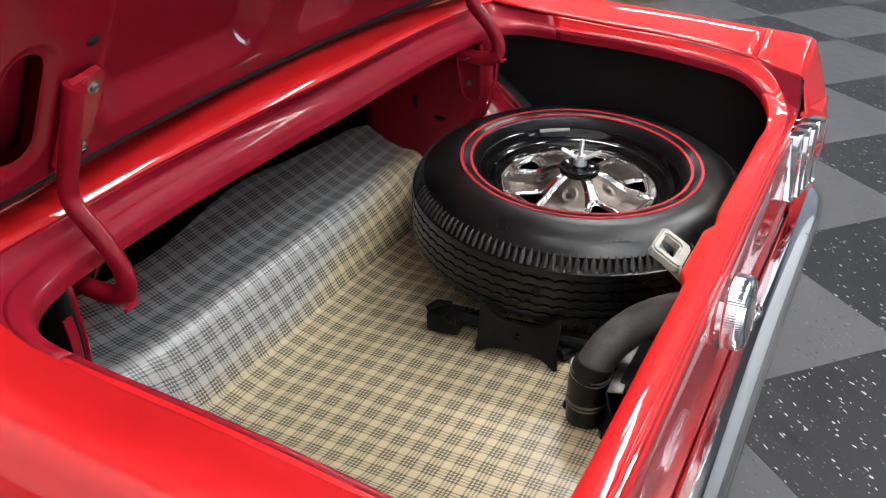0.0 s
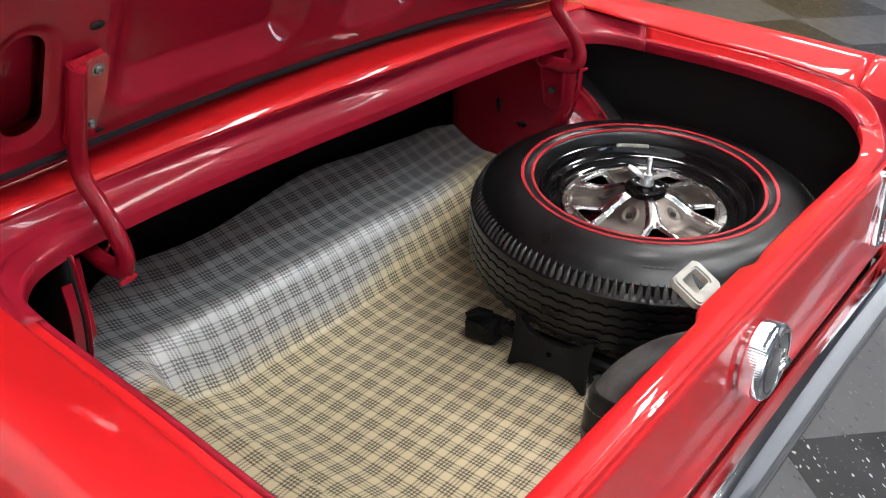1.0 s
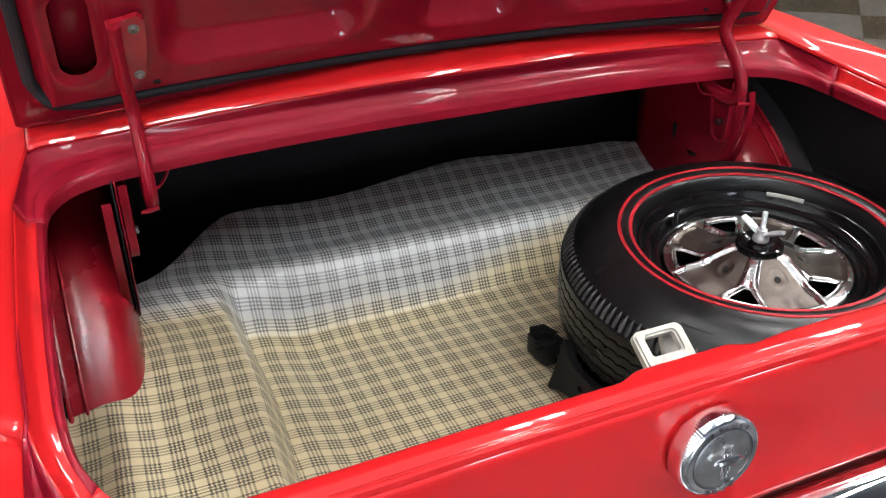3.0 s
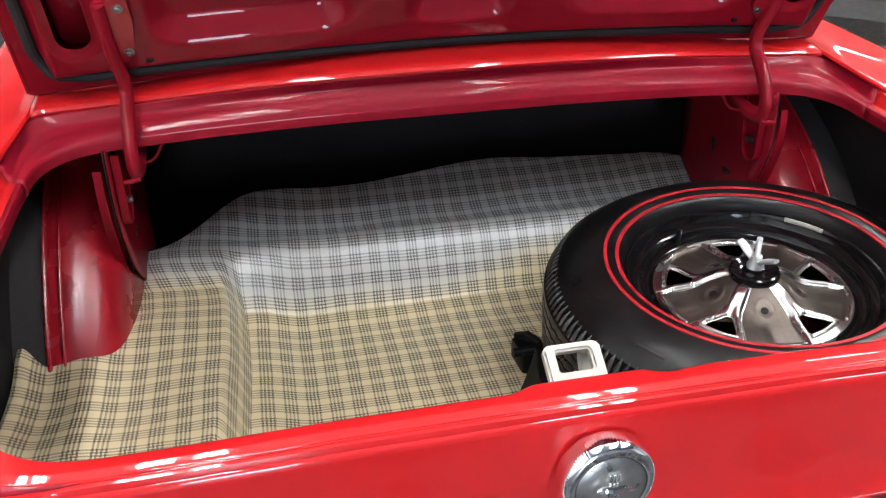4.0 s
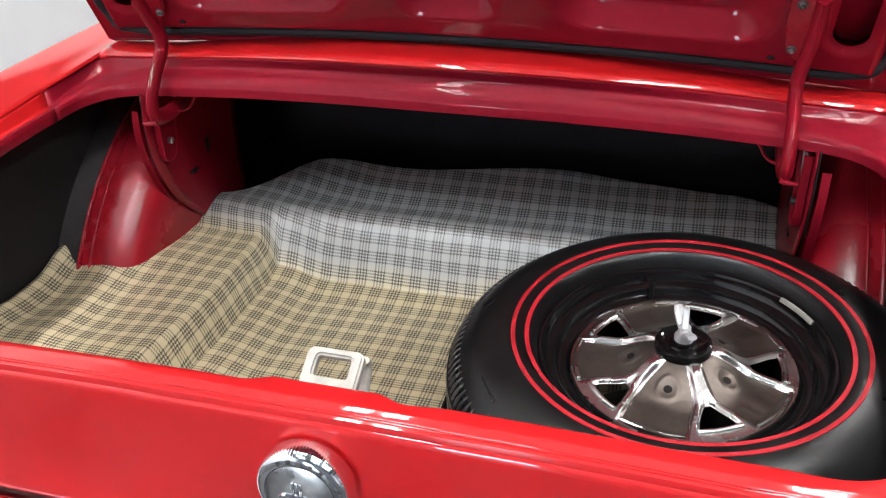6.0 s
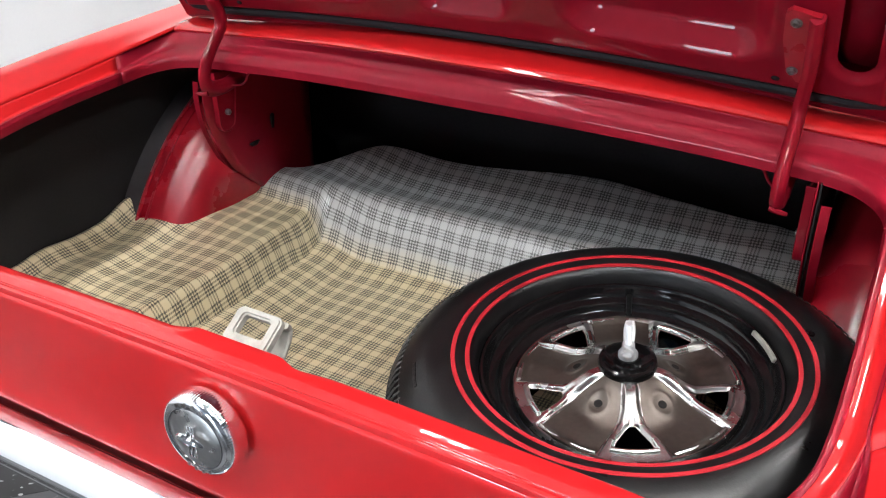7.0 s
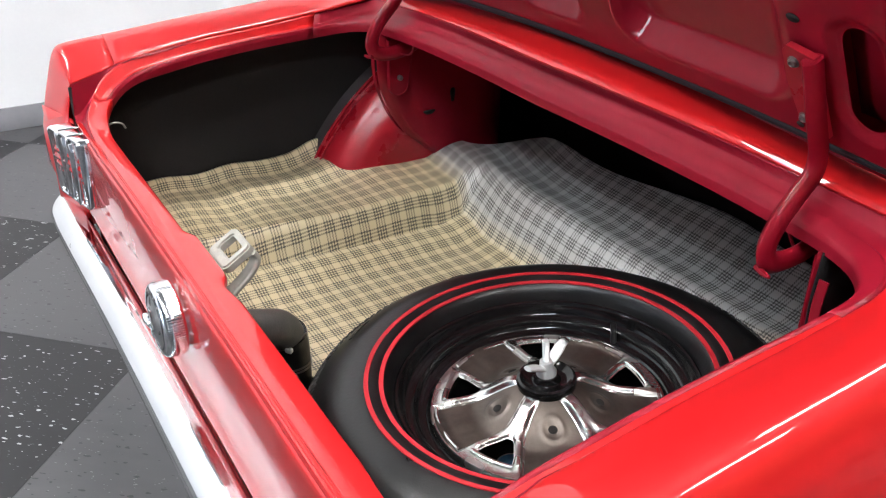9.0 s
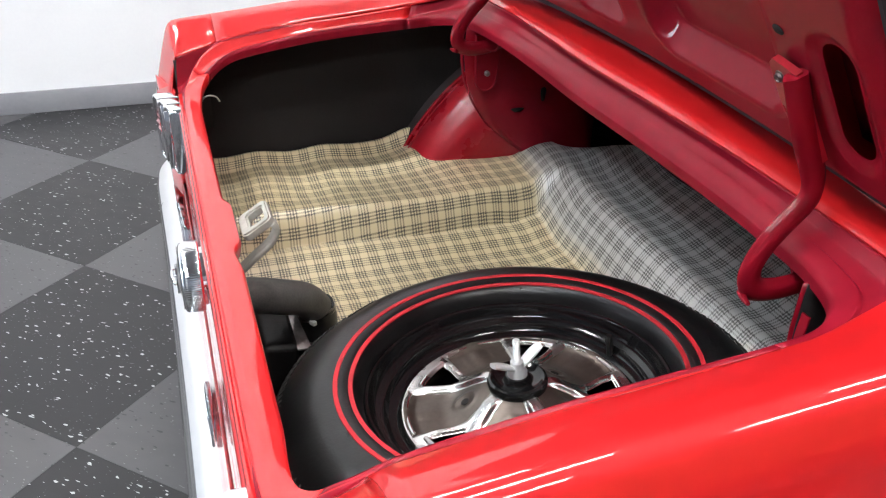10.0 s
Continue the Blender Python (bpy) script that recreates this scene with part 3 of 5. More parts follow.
def wing_backing():
    """Body metal behind the lamp, under the end cap."""
    return sheet([[(x, 0.040 - 0.30 * max(0.0, x - 0.66), z) for z in np.linspace(0.792, 0.56, 6)] for x in np.linspace(0.655, 0.775, 8)])


both("lamp_backing", wing_backing, RED, thick=0.002)
both("corner_lining", lambda: sheet([[(0.6665, y, z) for z in (0.70, 0.78, 0.852)] for y in (0.044, 0.06, 0.11)]), BLACK_LINER, label="black lining behind the tail lamp", thick=0.002)


def tail_rows():
    rows = []
    for x in np.linspace(-0.66, 0.66, 45):
        i = np.interp(abs(x), [0, 0.45, 0.545, 0.60, 0.66], [0, 0, 0.002, 0.012, 0.016])
        z0 = np.interp(abs(x), [0, 0.25, 0.45, 0.53, 0.66], [0.801, 0.800, 0.795, 0.795, 0.79])
        prof = [(0.052 + i, z0), (0.0512 + i, z0 - 0.0028), (0.0488 + 0.6 * i, z0 - 0.0032), (0.0468 + 0.3 * i, z0 - 0.0008), (0.0450, z0 - 0.0016), (0.0440, z0 - 0.0052), (0.0436, z0 - 0.0085), (0.0420, z0 - 0.0098), (0.0408, z0 - 0.0125), (0.0402, z0 - 0.018), (0.0405, z0 - 0.030), (0.0408, z0 - 0.06), (0.0425, z0 - 0.11), (0.043, z0 - 0.15), (0.040, 0.622), (0.037, 0.612), (0.037, 0.606), (0.042, 0.600), (0.06, 0.598), (0.07, 0.50)]
        rows.append([(x, y, z) for y, z in prof])
    return rows


part("tail_panel", sheet(tail_rows()), RED, car, "glossy red tail panel with rolled edge", 40, thick=0.0012)


def deck_rows():
    rows = []
    half = [(r[6], r[7], r[8]) for r in rim if r[7] > 0.6 and r[6] < 0.64]
    line = [(-x, y, z) for x, y, z in half] + [(x, y, z) for x, y, z in half[::-1][1:]]
    for x, y, z in line:
        c = 1 - (x / 0.64) ** 2
        rows.append([(x, y, z), (x, y - 0.0005, z + 0.003), (x, y + 0.002, z + 0.007), (x, y + 0.007, z + 0.0105), (x, y + 0.015, z + 0.0125), (x, y + 0.03, z + 0.0145), (x, y + 0.06, z + 0.0165 + 0.001 * c), (x, y + 0.09, z + 0.018 + 0.002 * c), (x, 0.85, z + 0.025), (x, 1.05, z + 0.05), (x, 1.35, z + 0.16)])
    return rows


part("deck_panel", sheet(deck_rows()), RED, car, "red deck panel ahead of the boot lid", 40, thick=0.0012)

# interior shell
both("side_liner", lambda: block((0.01, 1.20, 0.40), 0.0, Matrix.Translation((0.715, 0.66, 0.69))), BLACK_LINER, label="matt black inner wing lining")
part("seat_divider", block((1.42, 0.012, 0.50), 0.002, Matrix.Translation((0, 1.16, 0.74))), CARD, car, "matt black board behind the rear seat")
part("boot_floor", block((1.42, 1.12, 0.012), 0.002, Matrix.Translation((0, 0.62, 0.488))), BLACK_LINER, car, "black painted boot floor")
part("parcel_shelf", block((1.42, 0.32, 0.01), 0.002, Matrix.Translation((0, 1.01, 0.94))), BLACK_LINER, car, "dark underside of the deck")
inner = sheet([[(x, 0.075, z) for z in (0.778, 0.70, 0.60, 0.50)] for x in np.linspace(-0.64, 0.64, 9)])
upper = sheet([[(x, 0.0795 - 0.004 * k, 0.786 - 0.022 * k) for k in range(5)] for x in np.linspace(-0.50, 0.50, 9)])
part("inner_tail_flange", upper, RED_JAMB_SHADE, car, "crimson inner flange under the lip", thick=0.0015)
part("tail_lining", inner, BLACK_LINER, car, "dark inner face of the tail panel", thick=0.003)


def drum(prof, n):
    """Part of a wheel arch turned about the axle from (x, radius) points."""
    rows = []
    for a in np.linspace(100, 186, 40):
        ca, sa = math.cos(radians(a)), math.sin(radians(a))
        rows.append([(x, 1.0 + r * ca, 0.345 + r * sa) for x, r in spline(prof, n)])
    return sheet(rows)


R = 0.535
both("wheel_arch", lambda: drum([(0.658, R + 0.001), (0.630, R + 0.001), (0.61, R - 0.004), (0.585, R - 0.015), (0.566, R - 0.034), (0.553, R - 0.065), (0.546, R - 0.12), (0.542, R - 0.22)], 24), RED_WORN, label="worn red inner wheel arch", angle=60)
both("outer_arch", lambda: drum([(0.72, R), (0.69, R), (0.6585, R)], 4), CARD, label="black undersealed outer wheel arch", angle=60)


def arch_rib(x, r):
    cy, cz, R = 1.0, 0.345, 0.539
    return tube([(x, cy + R * math.cos(radians(a)), cz + R * math.sin(radians(a))) for a in np.linspace(101, 178, 40)], r, 8)


both("arch_seam", lambda: arch_rib(0.659, 0.004), RED_WORN)
both("arch_bead", lambda: arch_rib(0.637, 0.0024), RED_WORN, label="pressed bead beside the arch's seam")


GUSSET_EDGE = [(0.60, 0.80), (0.640, 0.748), (0.688, 0.694), (0.73, 0.666), (0.775, 0.645), (0.81, 0.635), (0.85, 0.631), (0.90, 0.634), (0.93, 0.637)]  # z, y


def inner_gusset():
    """Sheet-metal wall ahead of the arch that carries the hinge."""
    rows = []
    for z in np.linspace(0.60, 0.912, 24):
        y0_ = lerp(GUSSET_EDGE, z)[0]
        rows.append([(0.540, y0_ + (0.95 - y0_) * k / 10, z) for k in range(11)])
    return sheet(rows)


def chip(y, z, ry, rz):
    ring = [(0.5365, y + ry * math.cos(q) * (1 + 0.25 * math.sin(3 * q)), z + rz * math.sin(q) * (1 + 0.2 * math.cos(2 * q))) for q in np.linspace(0, 2 * math.pi, 16, endpoint=False)]
    bm = bmesh.new()
    bm.faces.new([bm.verts.new(p) for p in ring])
    return bm


both("paint_chip", lambda: chip(0.758, 0.723, 0.014, 0.006), JACK_BLACK, label="dark chip worn through the red paint", thick=0.001)
both("paint_chip", lambda: chip(0.818, 0.754, 0.006, 0.020), JACK_BLACK, label="dark chip worn through the red paint", thick=0.001)
# the wall takes the darkened red to look shaded
both("inner_arch_wall", inner_gusset, RED_SHADED, label="inner wall beside the wheel arch, its red darkened for shade", thick=0.002)
both("arch_wall_back", lambda: moved(inner_gusset(), Matrix.Translation((0.004, 0.003, 0))), BLACK_LINER, label="black plate behind the inner wall", thick=0.002)


# ---- boot lid ----
LID_Y, LID_Z, LID_A = 0.735, 0.980, 60.5  # front edge of the raised lid and its slope
# local axes: x across the car, v up along the lid, w out of its inner face towards the tail
U_V = Vector((0, -math.cos(radians(LID_A)), math.sin(radians(LID_A))))
U_W = Vector((0, -math.sin(radians(LID_A)), -math.cos(radians(LID_A))))


def lid(x, v, w):
    bow = 0.028 * (1 - (x / 0.645) ** 2)
    p = Vector((x, LID_Y, LID_Z)) + U_V * v + U_W * w
    p.z += bow * 0.9
    return p


LID_L = 0.74


def lid_half(v):
    return lerp([(0, 0.645), (0.5, 0.640), (0.68, 0.63), (LID_L, 0.60)], v)[0]


def in_round(x, y, cx, cy, hw, hh, r):
    """Signed distance from the border of a rounded rectangle: negative inside."""
    dx, dy = abs(x - cx) - hw + r, abs(y - cy) - hh + r
    return math.hypot(max(dx, 0), max(dy, 0)) + min(max(dx, dy), 0) - r


RECESSES = [(-0.305, 0.37, 0.145, 0.28, 0.05), (0.305, 0.37, 0.145, 0.28, 0.05), (0.0, 0.37, 0.075, 0.28, 0.03)]
SLOTS = [(-0.552, 0.165, 0.0235, 0.066), (0.552, 0.165, 0.0235, 0.066)]


def lid_depth(x, v):
    """How far the inner pressing stands off the skin."""
    h = lid_half(v)
    border = min(h - abs(x), v, LID_L - v)
    w = 0.008 + 0.030 * smooth(0.030, 0.058, border)
    for cx, cy, hw, hh, r in RECESSES:
        d = in_round(x, v, cx, cy, hw, hh, r)
        t = min(max((0.004 - d) / 0.034, 0.0), 1.0)
        w -= 0.030 * (0.65 * t + 0.35 * t * t * (3 - 2 * t))
    for cx, cy, hw, hh in SLOTS:
        d = in_round(x, v, cx, cy, hw + 0.014, hh + 0.014, hw + 0.014)
        w -= 0.006 * smooth(0.004, -0.012, d)
    return w


lid_root = new("boot_lid")
lid_root.parent = car
tagged(lid_root, "raised boot lid, its pressed inner panel showing")
xs = np.array([-1 + 2 * k / 130 for k in range(131)])
xs = np.unique(np.concatenate([xs[np.abs(np.abs(xs) - 0.858) > 0.07], np.linspace(-0.925, -0.790, 34), np.linspace(0.790, 0.925, 34)]))
vs_ = np.concatenate([np.linspace(0, 0.30, 90), np.linspace(0.307, LID_L, 50)])
bm = bmesh.new()


def on_slot(x, v):
    """Slides a point that lies close to an opening's border onto it."""
    for cx, cy, hw, hh in SLOTS:
        d = in_round(x, v, cx, cy, hw, hh, hw)
        if abs(d) < 0.0026:
            e = 1e-4
            gx = (in_round(x + e, v, cx, cy, hw, hh, hw) - d) / e
            gv = (in_round(x, v + e, cx, cy, hw, hh, hw) - d) / e
            return x - gx * d, v - gv * d
    return x, v


places = [[on_slot(lid_half(v) * u, v) for u in xs] for v in vs_]
grid = [[bm.verts.new(lid(x, v, lid_depth(x, v))) for x, v in row] for row in places]
for i in range(len(vs_) - 1):
    for j in range(len(xs) - 1):
        quad = (places[i][j], places[i + 1][j], places[i + 1][j + 1], places[i][j + 1])
        x, v = sum(p[0] for p in quad) / 4, sum(p[1] for p in quad) / 4
        if any(in_round(x, v, cx, cy, hw, hh, hw) < -0.0004 for cx, cy, hw, hh in SLOTS):
            continue
        bm.faces.new([grid[i][j], grid[i + 1][j], grid[i + 1][j + 1], grid[i][j + 1]])
bmesh.ops.delete(bm, geom=[v for v in bm.verts if not v.link_faces], context="VERTS")
part("lid_inner_panel", bm, RED_SHADED, lid_root, "pressed inner panel with oblong openings, its red darkened for shade", 50)
# added plates hide the bright skin and stand for the cavity's shade
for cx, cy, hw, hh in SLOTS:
    part("slot_backing", sheet([[lid(cx + a * (hw + 0.012), cy + b * (hh + 0.012), 0.006) for a in (-1, 0, 1)] for b in (-1, 0, 1)]), RED_SHADED, lid_root, "added dark red plate for the shaded cavity behind an opening", thick=0.001)
for s in (-1, 1):
    bm = bmesh.new()
    ring = [(s * 0.458 + 0.0055 * math.cos(a), 0.068 + 0.004 * math.sin(a)) for a in np.linspace(0, 2 * math.pi, 14, endpoint=False)]
    bm.faces.new([bm.verts.new(lid(x, v, lid_depth(x, v) + 0.0012)) for x, v in ring])
    part("drain_hole", bm, BLACK_LINER, lid_root, "small dark drain hole", thick=0.0005)
    bm = bmesh.new()
    ring = [(s * 0.476 + 0.0085 * math.cos(a), 0.224 + 0.0055 * math.sin(a)) for a in np.linspace(0, 2 * math.pi, 18, endpoint=False)]
    bm.faces.new([bm.verts.new(lid(x, v, lid_depth(x, v) + 0.0012)) for x, v in ring])
    part("bolt_hole", bm, BLACK_LINER, lid_root, "dark empty bolt hole", thick=0.0005)
rows = []
for v in np.linspace(0, LID_L, 24):
    rows.append([lid(lid_half(v) * u, v, 0.004 - 0.075 * (1 - u ** 6) * max(0.0, math.sin(math.pi * v / LID_L)) ** 0.5) for u in np.linspace(-1, 1, 41)])
bm = sheet(rows)
part("lid_skin", bm, RED, lid_root, "glossy red outer skin", 50, thick=0.001)
full = []
for a in [lid(-lid_half(v), v, 0.005) for v in np.linspace(LID_L, 0.004, 24)]:
    full.append(a)
for u in np.linspace(-0.99, 0.99, 60):
    full.append(lid(0.645 * u, 0.0, 0.005))
for a in [lid(lid_half(v), v, 0.005) for v in np.linspace(0.004, LID_L, 24)]:
    full.append(a)
part("lid_hem", tube(full, 0.0042, 8), RED_SHADED, lid_root)
seal_pts = []
R0 = 0.075
for v in np.linspace(LID_L - 0.03, 0.027 + R0, 24):
    seal_pts.append((-(lid_half(v) - 0.028), v))
for k in range(1, 10):
    a = radians(180 + 10 * k)
    seal_pts.append((-(0.617 - R0) + R0 * math.cos(a), 0.027 + R0 + R0 * math.sin(a)))
for x in np.linspace(-(0.617 - R0), 0, 30):
    seal_pts.append((x, 0.027))
seal_pts = seal_pts + [(-x, v) for x, v in seal_pts[::-1][1:]]
part("lid_seal", tube([lid(x, v, lid_depth(x, v) * 0.5 + 0.011) for x, v in seal_pts], 0.0085, 10, flat=1.0), SEAL, lid_root, "black rubber weather seal")


# ---- hinges ----
def hinge(s):
    h = new("hinge")
    h.parent = car
    tagged(h, "red painted gooseneck lid hinge with its bracket")
    x = s * 0.497
    path = [(s * 0.504, 0.599, 1.130), (s * 0.504, 0.604, 1.118), (s * 0.504, 0.612, 1.098), (s * 0.503, 0.626, 1.066), (s * 0.500, 0.643, 1.036), (x, 0.656, 1.010), (x, 0.654, 0.987), (x, 0.633, 0.964), (x, 0.613, 0.940), (x, 0.601, 0.916), (x, 0.601, 0.897), (x, 0.613, 0.884), (x, 0.640, 0.880), (x, 0.672, 0.884), (x, 0.702, 0.896), (x, 0.722, 0.916)]
    arm = part("arm", strap(spline(path, 64), (1, 0, 0), 0.0175, 0.029, soft=True), RED_SHADED, h, angle=60)
    part("arm_nub", tube([(x - s * 0.006, 0.598, 0.880), (x + s * 0.006, 0.594, 0.878), (x + s * 0.017, 0.592, 0.878)], [0.005, 0.004, 0.0025], 8), RED_SHADED, h)
    # flange that carries the bolts on the lid
    lift = Matrix(((1, 0, 0, 0), (0, U_V.y, U_W.y, LID_Y), (0, U_V.z, U_W.z, LID_Z + 0.0107), (0, 0, 0, 1)))
    outline = [(0.508, 0.078), (0.486, 0.082), (0.472, 0.104), (0.466, 0.150), (0.467, 0.192), (0.474, 0.199), (0.508, 0.190)]
    foot = plate([(s * a, b) for a, b in (outline if s > 0 else outline[::-1])], 0.008)
    part("lid_flange", moved(foot, lift @ Matrix.Translation((0, 0, 0.044))), RED_WORN, h, "dull red flange bolted to the lid", angle=40)
    for y, z in ((0.642, 1.053), (0.603, 1.121)):
        m = Matrix.Translation((s * 0.480, y - 0.001, z)) @ pose(0, 0, 0, 119, 0, 0)
        bolt = part("bolt", moved(close_ends(lathe([(0.0075, 0.0), (0.0075, 0.0012), (0.0058, 0.0016), (0.0052, 0.0016), (0.0050, 0.0045), (0.0034, 0.0052), (0.003, 0.004)], 12)), m), STEEL, h, "dull steel bolt")
    # bracket inside the boot: an outer plate, an inner lever with a rounded foot
    xp = s * 0.556
    edge = spline([(xp, y, z) for z, y in GUSSET_EDGE[1:-2]] + [(xp, 0.634, 0.882)], 28)
    part("bracket_flange", strap(edge, (1, 0, 0), 0.013, 0.003), RED_SHADED, h)
    arc = [(0.022 * math.cos(radians(a)), -0.046 + 0.022 * math.sin(radians(a))) for a in range(190, 351, 16)]
    lever = [(-0.030, 0.050), (-0.022, -0.042)] + arc + [(0.022, -0.042), (0.030, 0.050)]
    lm = Matrix.Translation((s * 0.531, 0.680, 0.846)) @ Matrix(((0, 0, 1, 0), (1, 0, 0, 0), (0, 1, 0, 0), (0, 0, 0, 1))) @ pose(0, 0, 0, 0, 0, -4)
    part("lever", moved(plate(lever, 0.004), lm), RED_SHADED, h)
    part("lever_flange", moved(strap([(a, b, 0) for a, b in lever], (0, 0, 1), 0.013, 0.003), lm), RED_SHADED, h)
    part("lever_pivot", moved(close_ends(lathe([(0.006, -0.010), (0.006, 0.010), (0.004, 0.012)], 12)), lm @ pose(0, -0.03, 0)), STEEL, h)
    rod = spline([(s * 0.501, 0.640, 0.889), (s * 0.490, 0.660, 0.880), (s * 0.482, 0.675, 0.877), (s * 0.472, 0.679, 0.885), (s * 0.461, 0.678, 0.902), (s * 0.440, 0.684, 0.908), (s * 0.352, 0.713, 0.916), (s * 0.10, 0.76, 0.925)], 60)
    part("torsion_rod", tube(rod, 0.0024, 8), RED_SHADED, h, "thin red torsion spring rod")
    return h


hinge(1)
hinge(-1)

part("wire", tube(spline([(-0.612, 0.086, 0.772), (-0.606, 0.092, 0.786), (-0.600, 0.104, 0.793), (-0.600, 0.118, 0.789), (-0.603, 0.124, 0.778)], 20), 0.0018, 6), CAST, car, "thin stray wire at the corner")

# ---- latch striker ----
striker = new("latch_striker")
striker.parent = car
tagged(striker, "pale cast metal latch loop with a square hole")
bm = plate(round_rect(0.067, 0.050, 0.009), 0.014, [round_rect(0.040, 0.025, 0.004, at=(0, 0.003))])
bmesh.ops.bevel(bm, geom=[e for e in bm.edges if e.is_manifold and e.calc_face_angle(0) > 1.0], offset=0.0028, segments=2, affect="EDGES")
moved(bm, pose(0.005, 0.126, 0.793, 32, 0, 0))
part("loop", bm, CAST, striker, angle=50)
part("stem", strap(spline([(0.030, 0.142, 0.806), (0.030, 0.148, 0.795), (0.030, 0.138, 0.775), (0.030, 0.115, 0.755), (0.030, 0.092, 0.735)], 14), (1, 0, 0), 0.024, 0.008), CAST, striker)

# ---- fuel cap ----
cap = new("fuel_cap")
cap.parent = car
tagged(cap, "chrome fuel filler cap with a raised emblem")
cap_m = pose(0.009, 0.041, 0.7225, 90, 0, 0)


def flute(r, z, a):
    return r + (0.0001 * math.sin(a * 100) if 0.008 < z < 0.030 else 0.0), z


part("neck", moved(lathe([(0.044, 0.0), (0.044, 0.008)], 64), cap_m), CHROME, cap)
part("body", moved(lathe([(0.044, 0.0045), (0.0515, 0.005), (0.0530, 0.0075), (0.0530, 0.0085), (0.0530, 0.022), (0.0525, 0.028), (0.0505, 0.032), (0.0455, 0.0350), (0.0395, 0.0350), (0.039, 0.034)], 600, bend=flute), cap_m), CHROME, cap)
part("face", moved(close_ends(lathe([(0.0392, 0.0335), (0.036, 0.0352), (0.025, 0.0372), (0.010, 0.0384), (0.002, 0.0386)], 64)), cap_m), BRUSHED, cap, "brushed grey centre disc")
bm = bmesh.new()
for k in range(-1, 2):
    block((0.0034, 0.044, 0.004), 0.0009, Matrix.Translation((0.0046 * k, 0, 0.0395)), bm)
part("bars", moved(bm, cap_m), CHROME, cap)
body = spline([(-0.019, 0.004, 0.043), (-0.010, 0.0065, 0.0445), (0.0, 0.0045, 0.045), (0.010, 0.0055, 0.0445), (0.020, 0.0015, 0.043)], 18)
part("emblem", moved(tube(body, [0.0016 + 0.0034 * math.sin(math.pi * k / 17) ** 0.7 for k in range(18)], 8), cap_m), CHROME, cap, "small raised chrome emblem")
for a in (54, 70, 86, 102, 118, 250, 264, 278, 292):
    mark = block((0.0042, 0.0050, 0.0006), 0.0, Matrix.Rotation(radians(a - 90), 4, "Z") @ Matrix.Translation((0, 0.0445, 0.0357)))
    part("letter_bar", moved(mark, cap_m), STEEL, cap)
part("groove", moved(lathe([(0.0403, 0.0348), (0.0401, 0.0355), (0.0393, 0.0355), (0.0391, 0.0345)], 64), cap_m), INK, cap, "thin dark ring round the centre disc")


# ---- tail lamps ----
def lamp_y(x, z):
    """Rear face of the lamp: further out towards the flank, swelling at two thirds of its height."""
    return 0.025 - 0.23 * (x - 0.54) - 0.014 * math.exp(-(((z - 0.728) / 0.045) ** 2))


def tail_lamp(s):
    t = new("tail_lamp")
    t.parent = car
    tagged(t, "chrome framed tail lamp in three upright segments")
    for k in range(3):
        cx = 0.557 + 0.0425 * k
        cz = 0.7215 - 0.001 * k

        def ring(w, h, r, back=None, deep=0.0):
            out = []
            for u, v in round_rect(w, h, r, 4):
                x, z = cx + u, cz + v
                out.append((s * x, (back if back is not None else lamp_y(x, z) + deep), z))
            return out

        dense = [ring(0.043, 0.138, 0.008, back=0.046), ring(0.043, 0.138, 0.008, deep=0.004), ring(0.041, 0.135, 0.008), ring(0.036, 0.129, 0.007), ring(0.033, 0.125, 0.006, deep=0.003), ring(0.032, 0.124, 0.006, deep=0.017)]
        part("bezel", sheet(dense, closed_v=True), CHROME, t, angle=40)
        rib = bmesh.new()
        rows = []
        for z in np.linspace(cz - 0.063, cz + 0.063, 37):
            rows.append([(s * x, lamp_y(x, z) + 0.013 + 0.0015 * math.sin((z - cz) * 430), z) for x in np.linspace(cx - 0.0165, cx + 0.0165, 5)])
        part("lens", sheet(rows, bm=rib), LENS, t, "ribbed dark red lens", thick=0.002)
        part("fin", block((0.005, 0.020, 0.122), 0.002, pose(s * cx, 0.5 * (lamp_y(cx, cz) + 0.034), cz)), CHROME, t)
    return t


tail_lamp(1)
tail_lamp(-1)

# ---- bumper ----
bumper = new("bumper")
bumper.parent = car
tagged(bumper, "polished chrome rear bumper")


def bumper_rows():
    rows = []
    half = [(0.0, -0.005), (0.30, -0.006), (0.60, -0.010), (0.72, -0.010), (0.79, -0.002), (0.825, 0.03), (0.835, 0.09), (0.835, 0.30)]
    line = spline([(-x, y) for x, y in half[::-1]] + half[1:], 140)
    prof = [(0.046, 0.572), (0.0462, 0.584), (0.0445, 0.5900), (0.040, 0.5928), (0.034, 0.5937), (0.027, 0.5942), (0.0215, 0.5942), (0.0175, 0.5936), (0.0140, 0.5925), (0.0105, 0.5907), (0.007, 0.5881), (0.003, 0.5846), (-0.002, 0.5796), (-0.006, 0.5747), (-0.0095, 0.5695), (-0.012, 0.5645), (-0.0135, 0.5590), (-0.0128, 0.553), (-0.0095, 0.5495), (-0.0085, 0.5460), (-0.0092, 0.5425), (-0.0080, 0.538), (0.000, 0.528), (0.015, 0.514), (0.03, 0.50)]
    prof = spline(prof, 140)
    d = np.gradient(line, axis=0)
    for (x, y), (dx, dy) in zip(line, d):
        n = np.array([-dy, dx]) / math.hypot(dx, dy)
        rows.append([(x + n[0] * o, y + n[1] * o, z) for o, z in prof])
    return rows


part("blade", sheet(bumper_rows()), CHROME, bumper, angle=60, thick=0.0015)
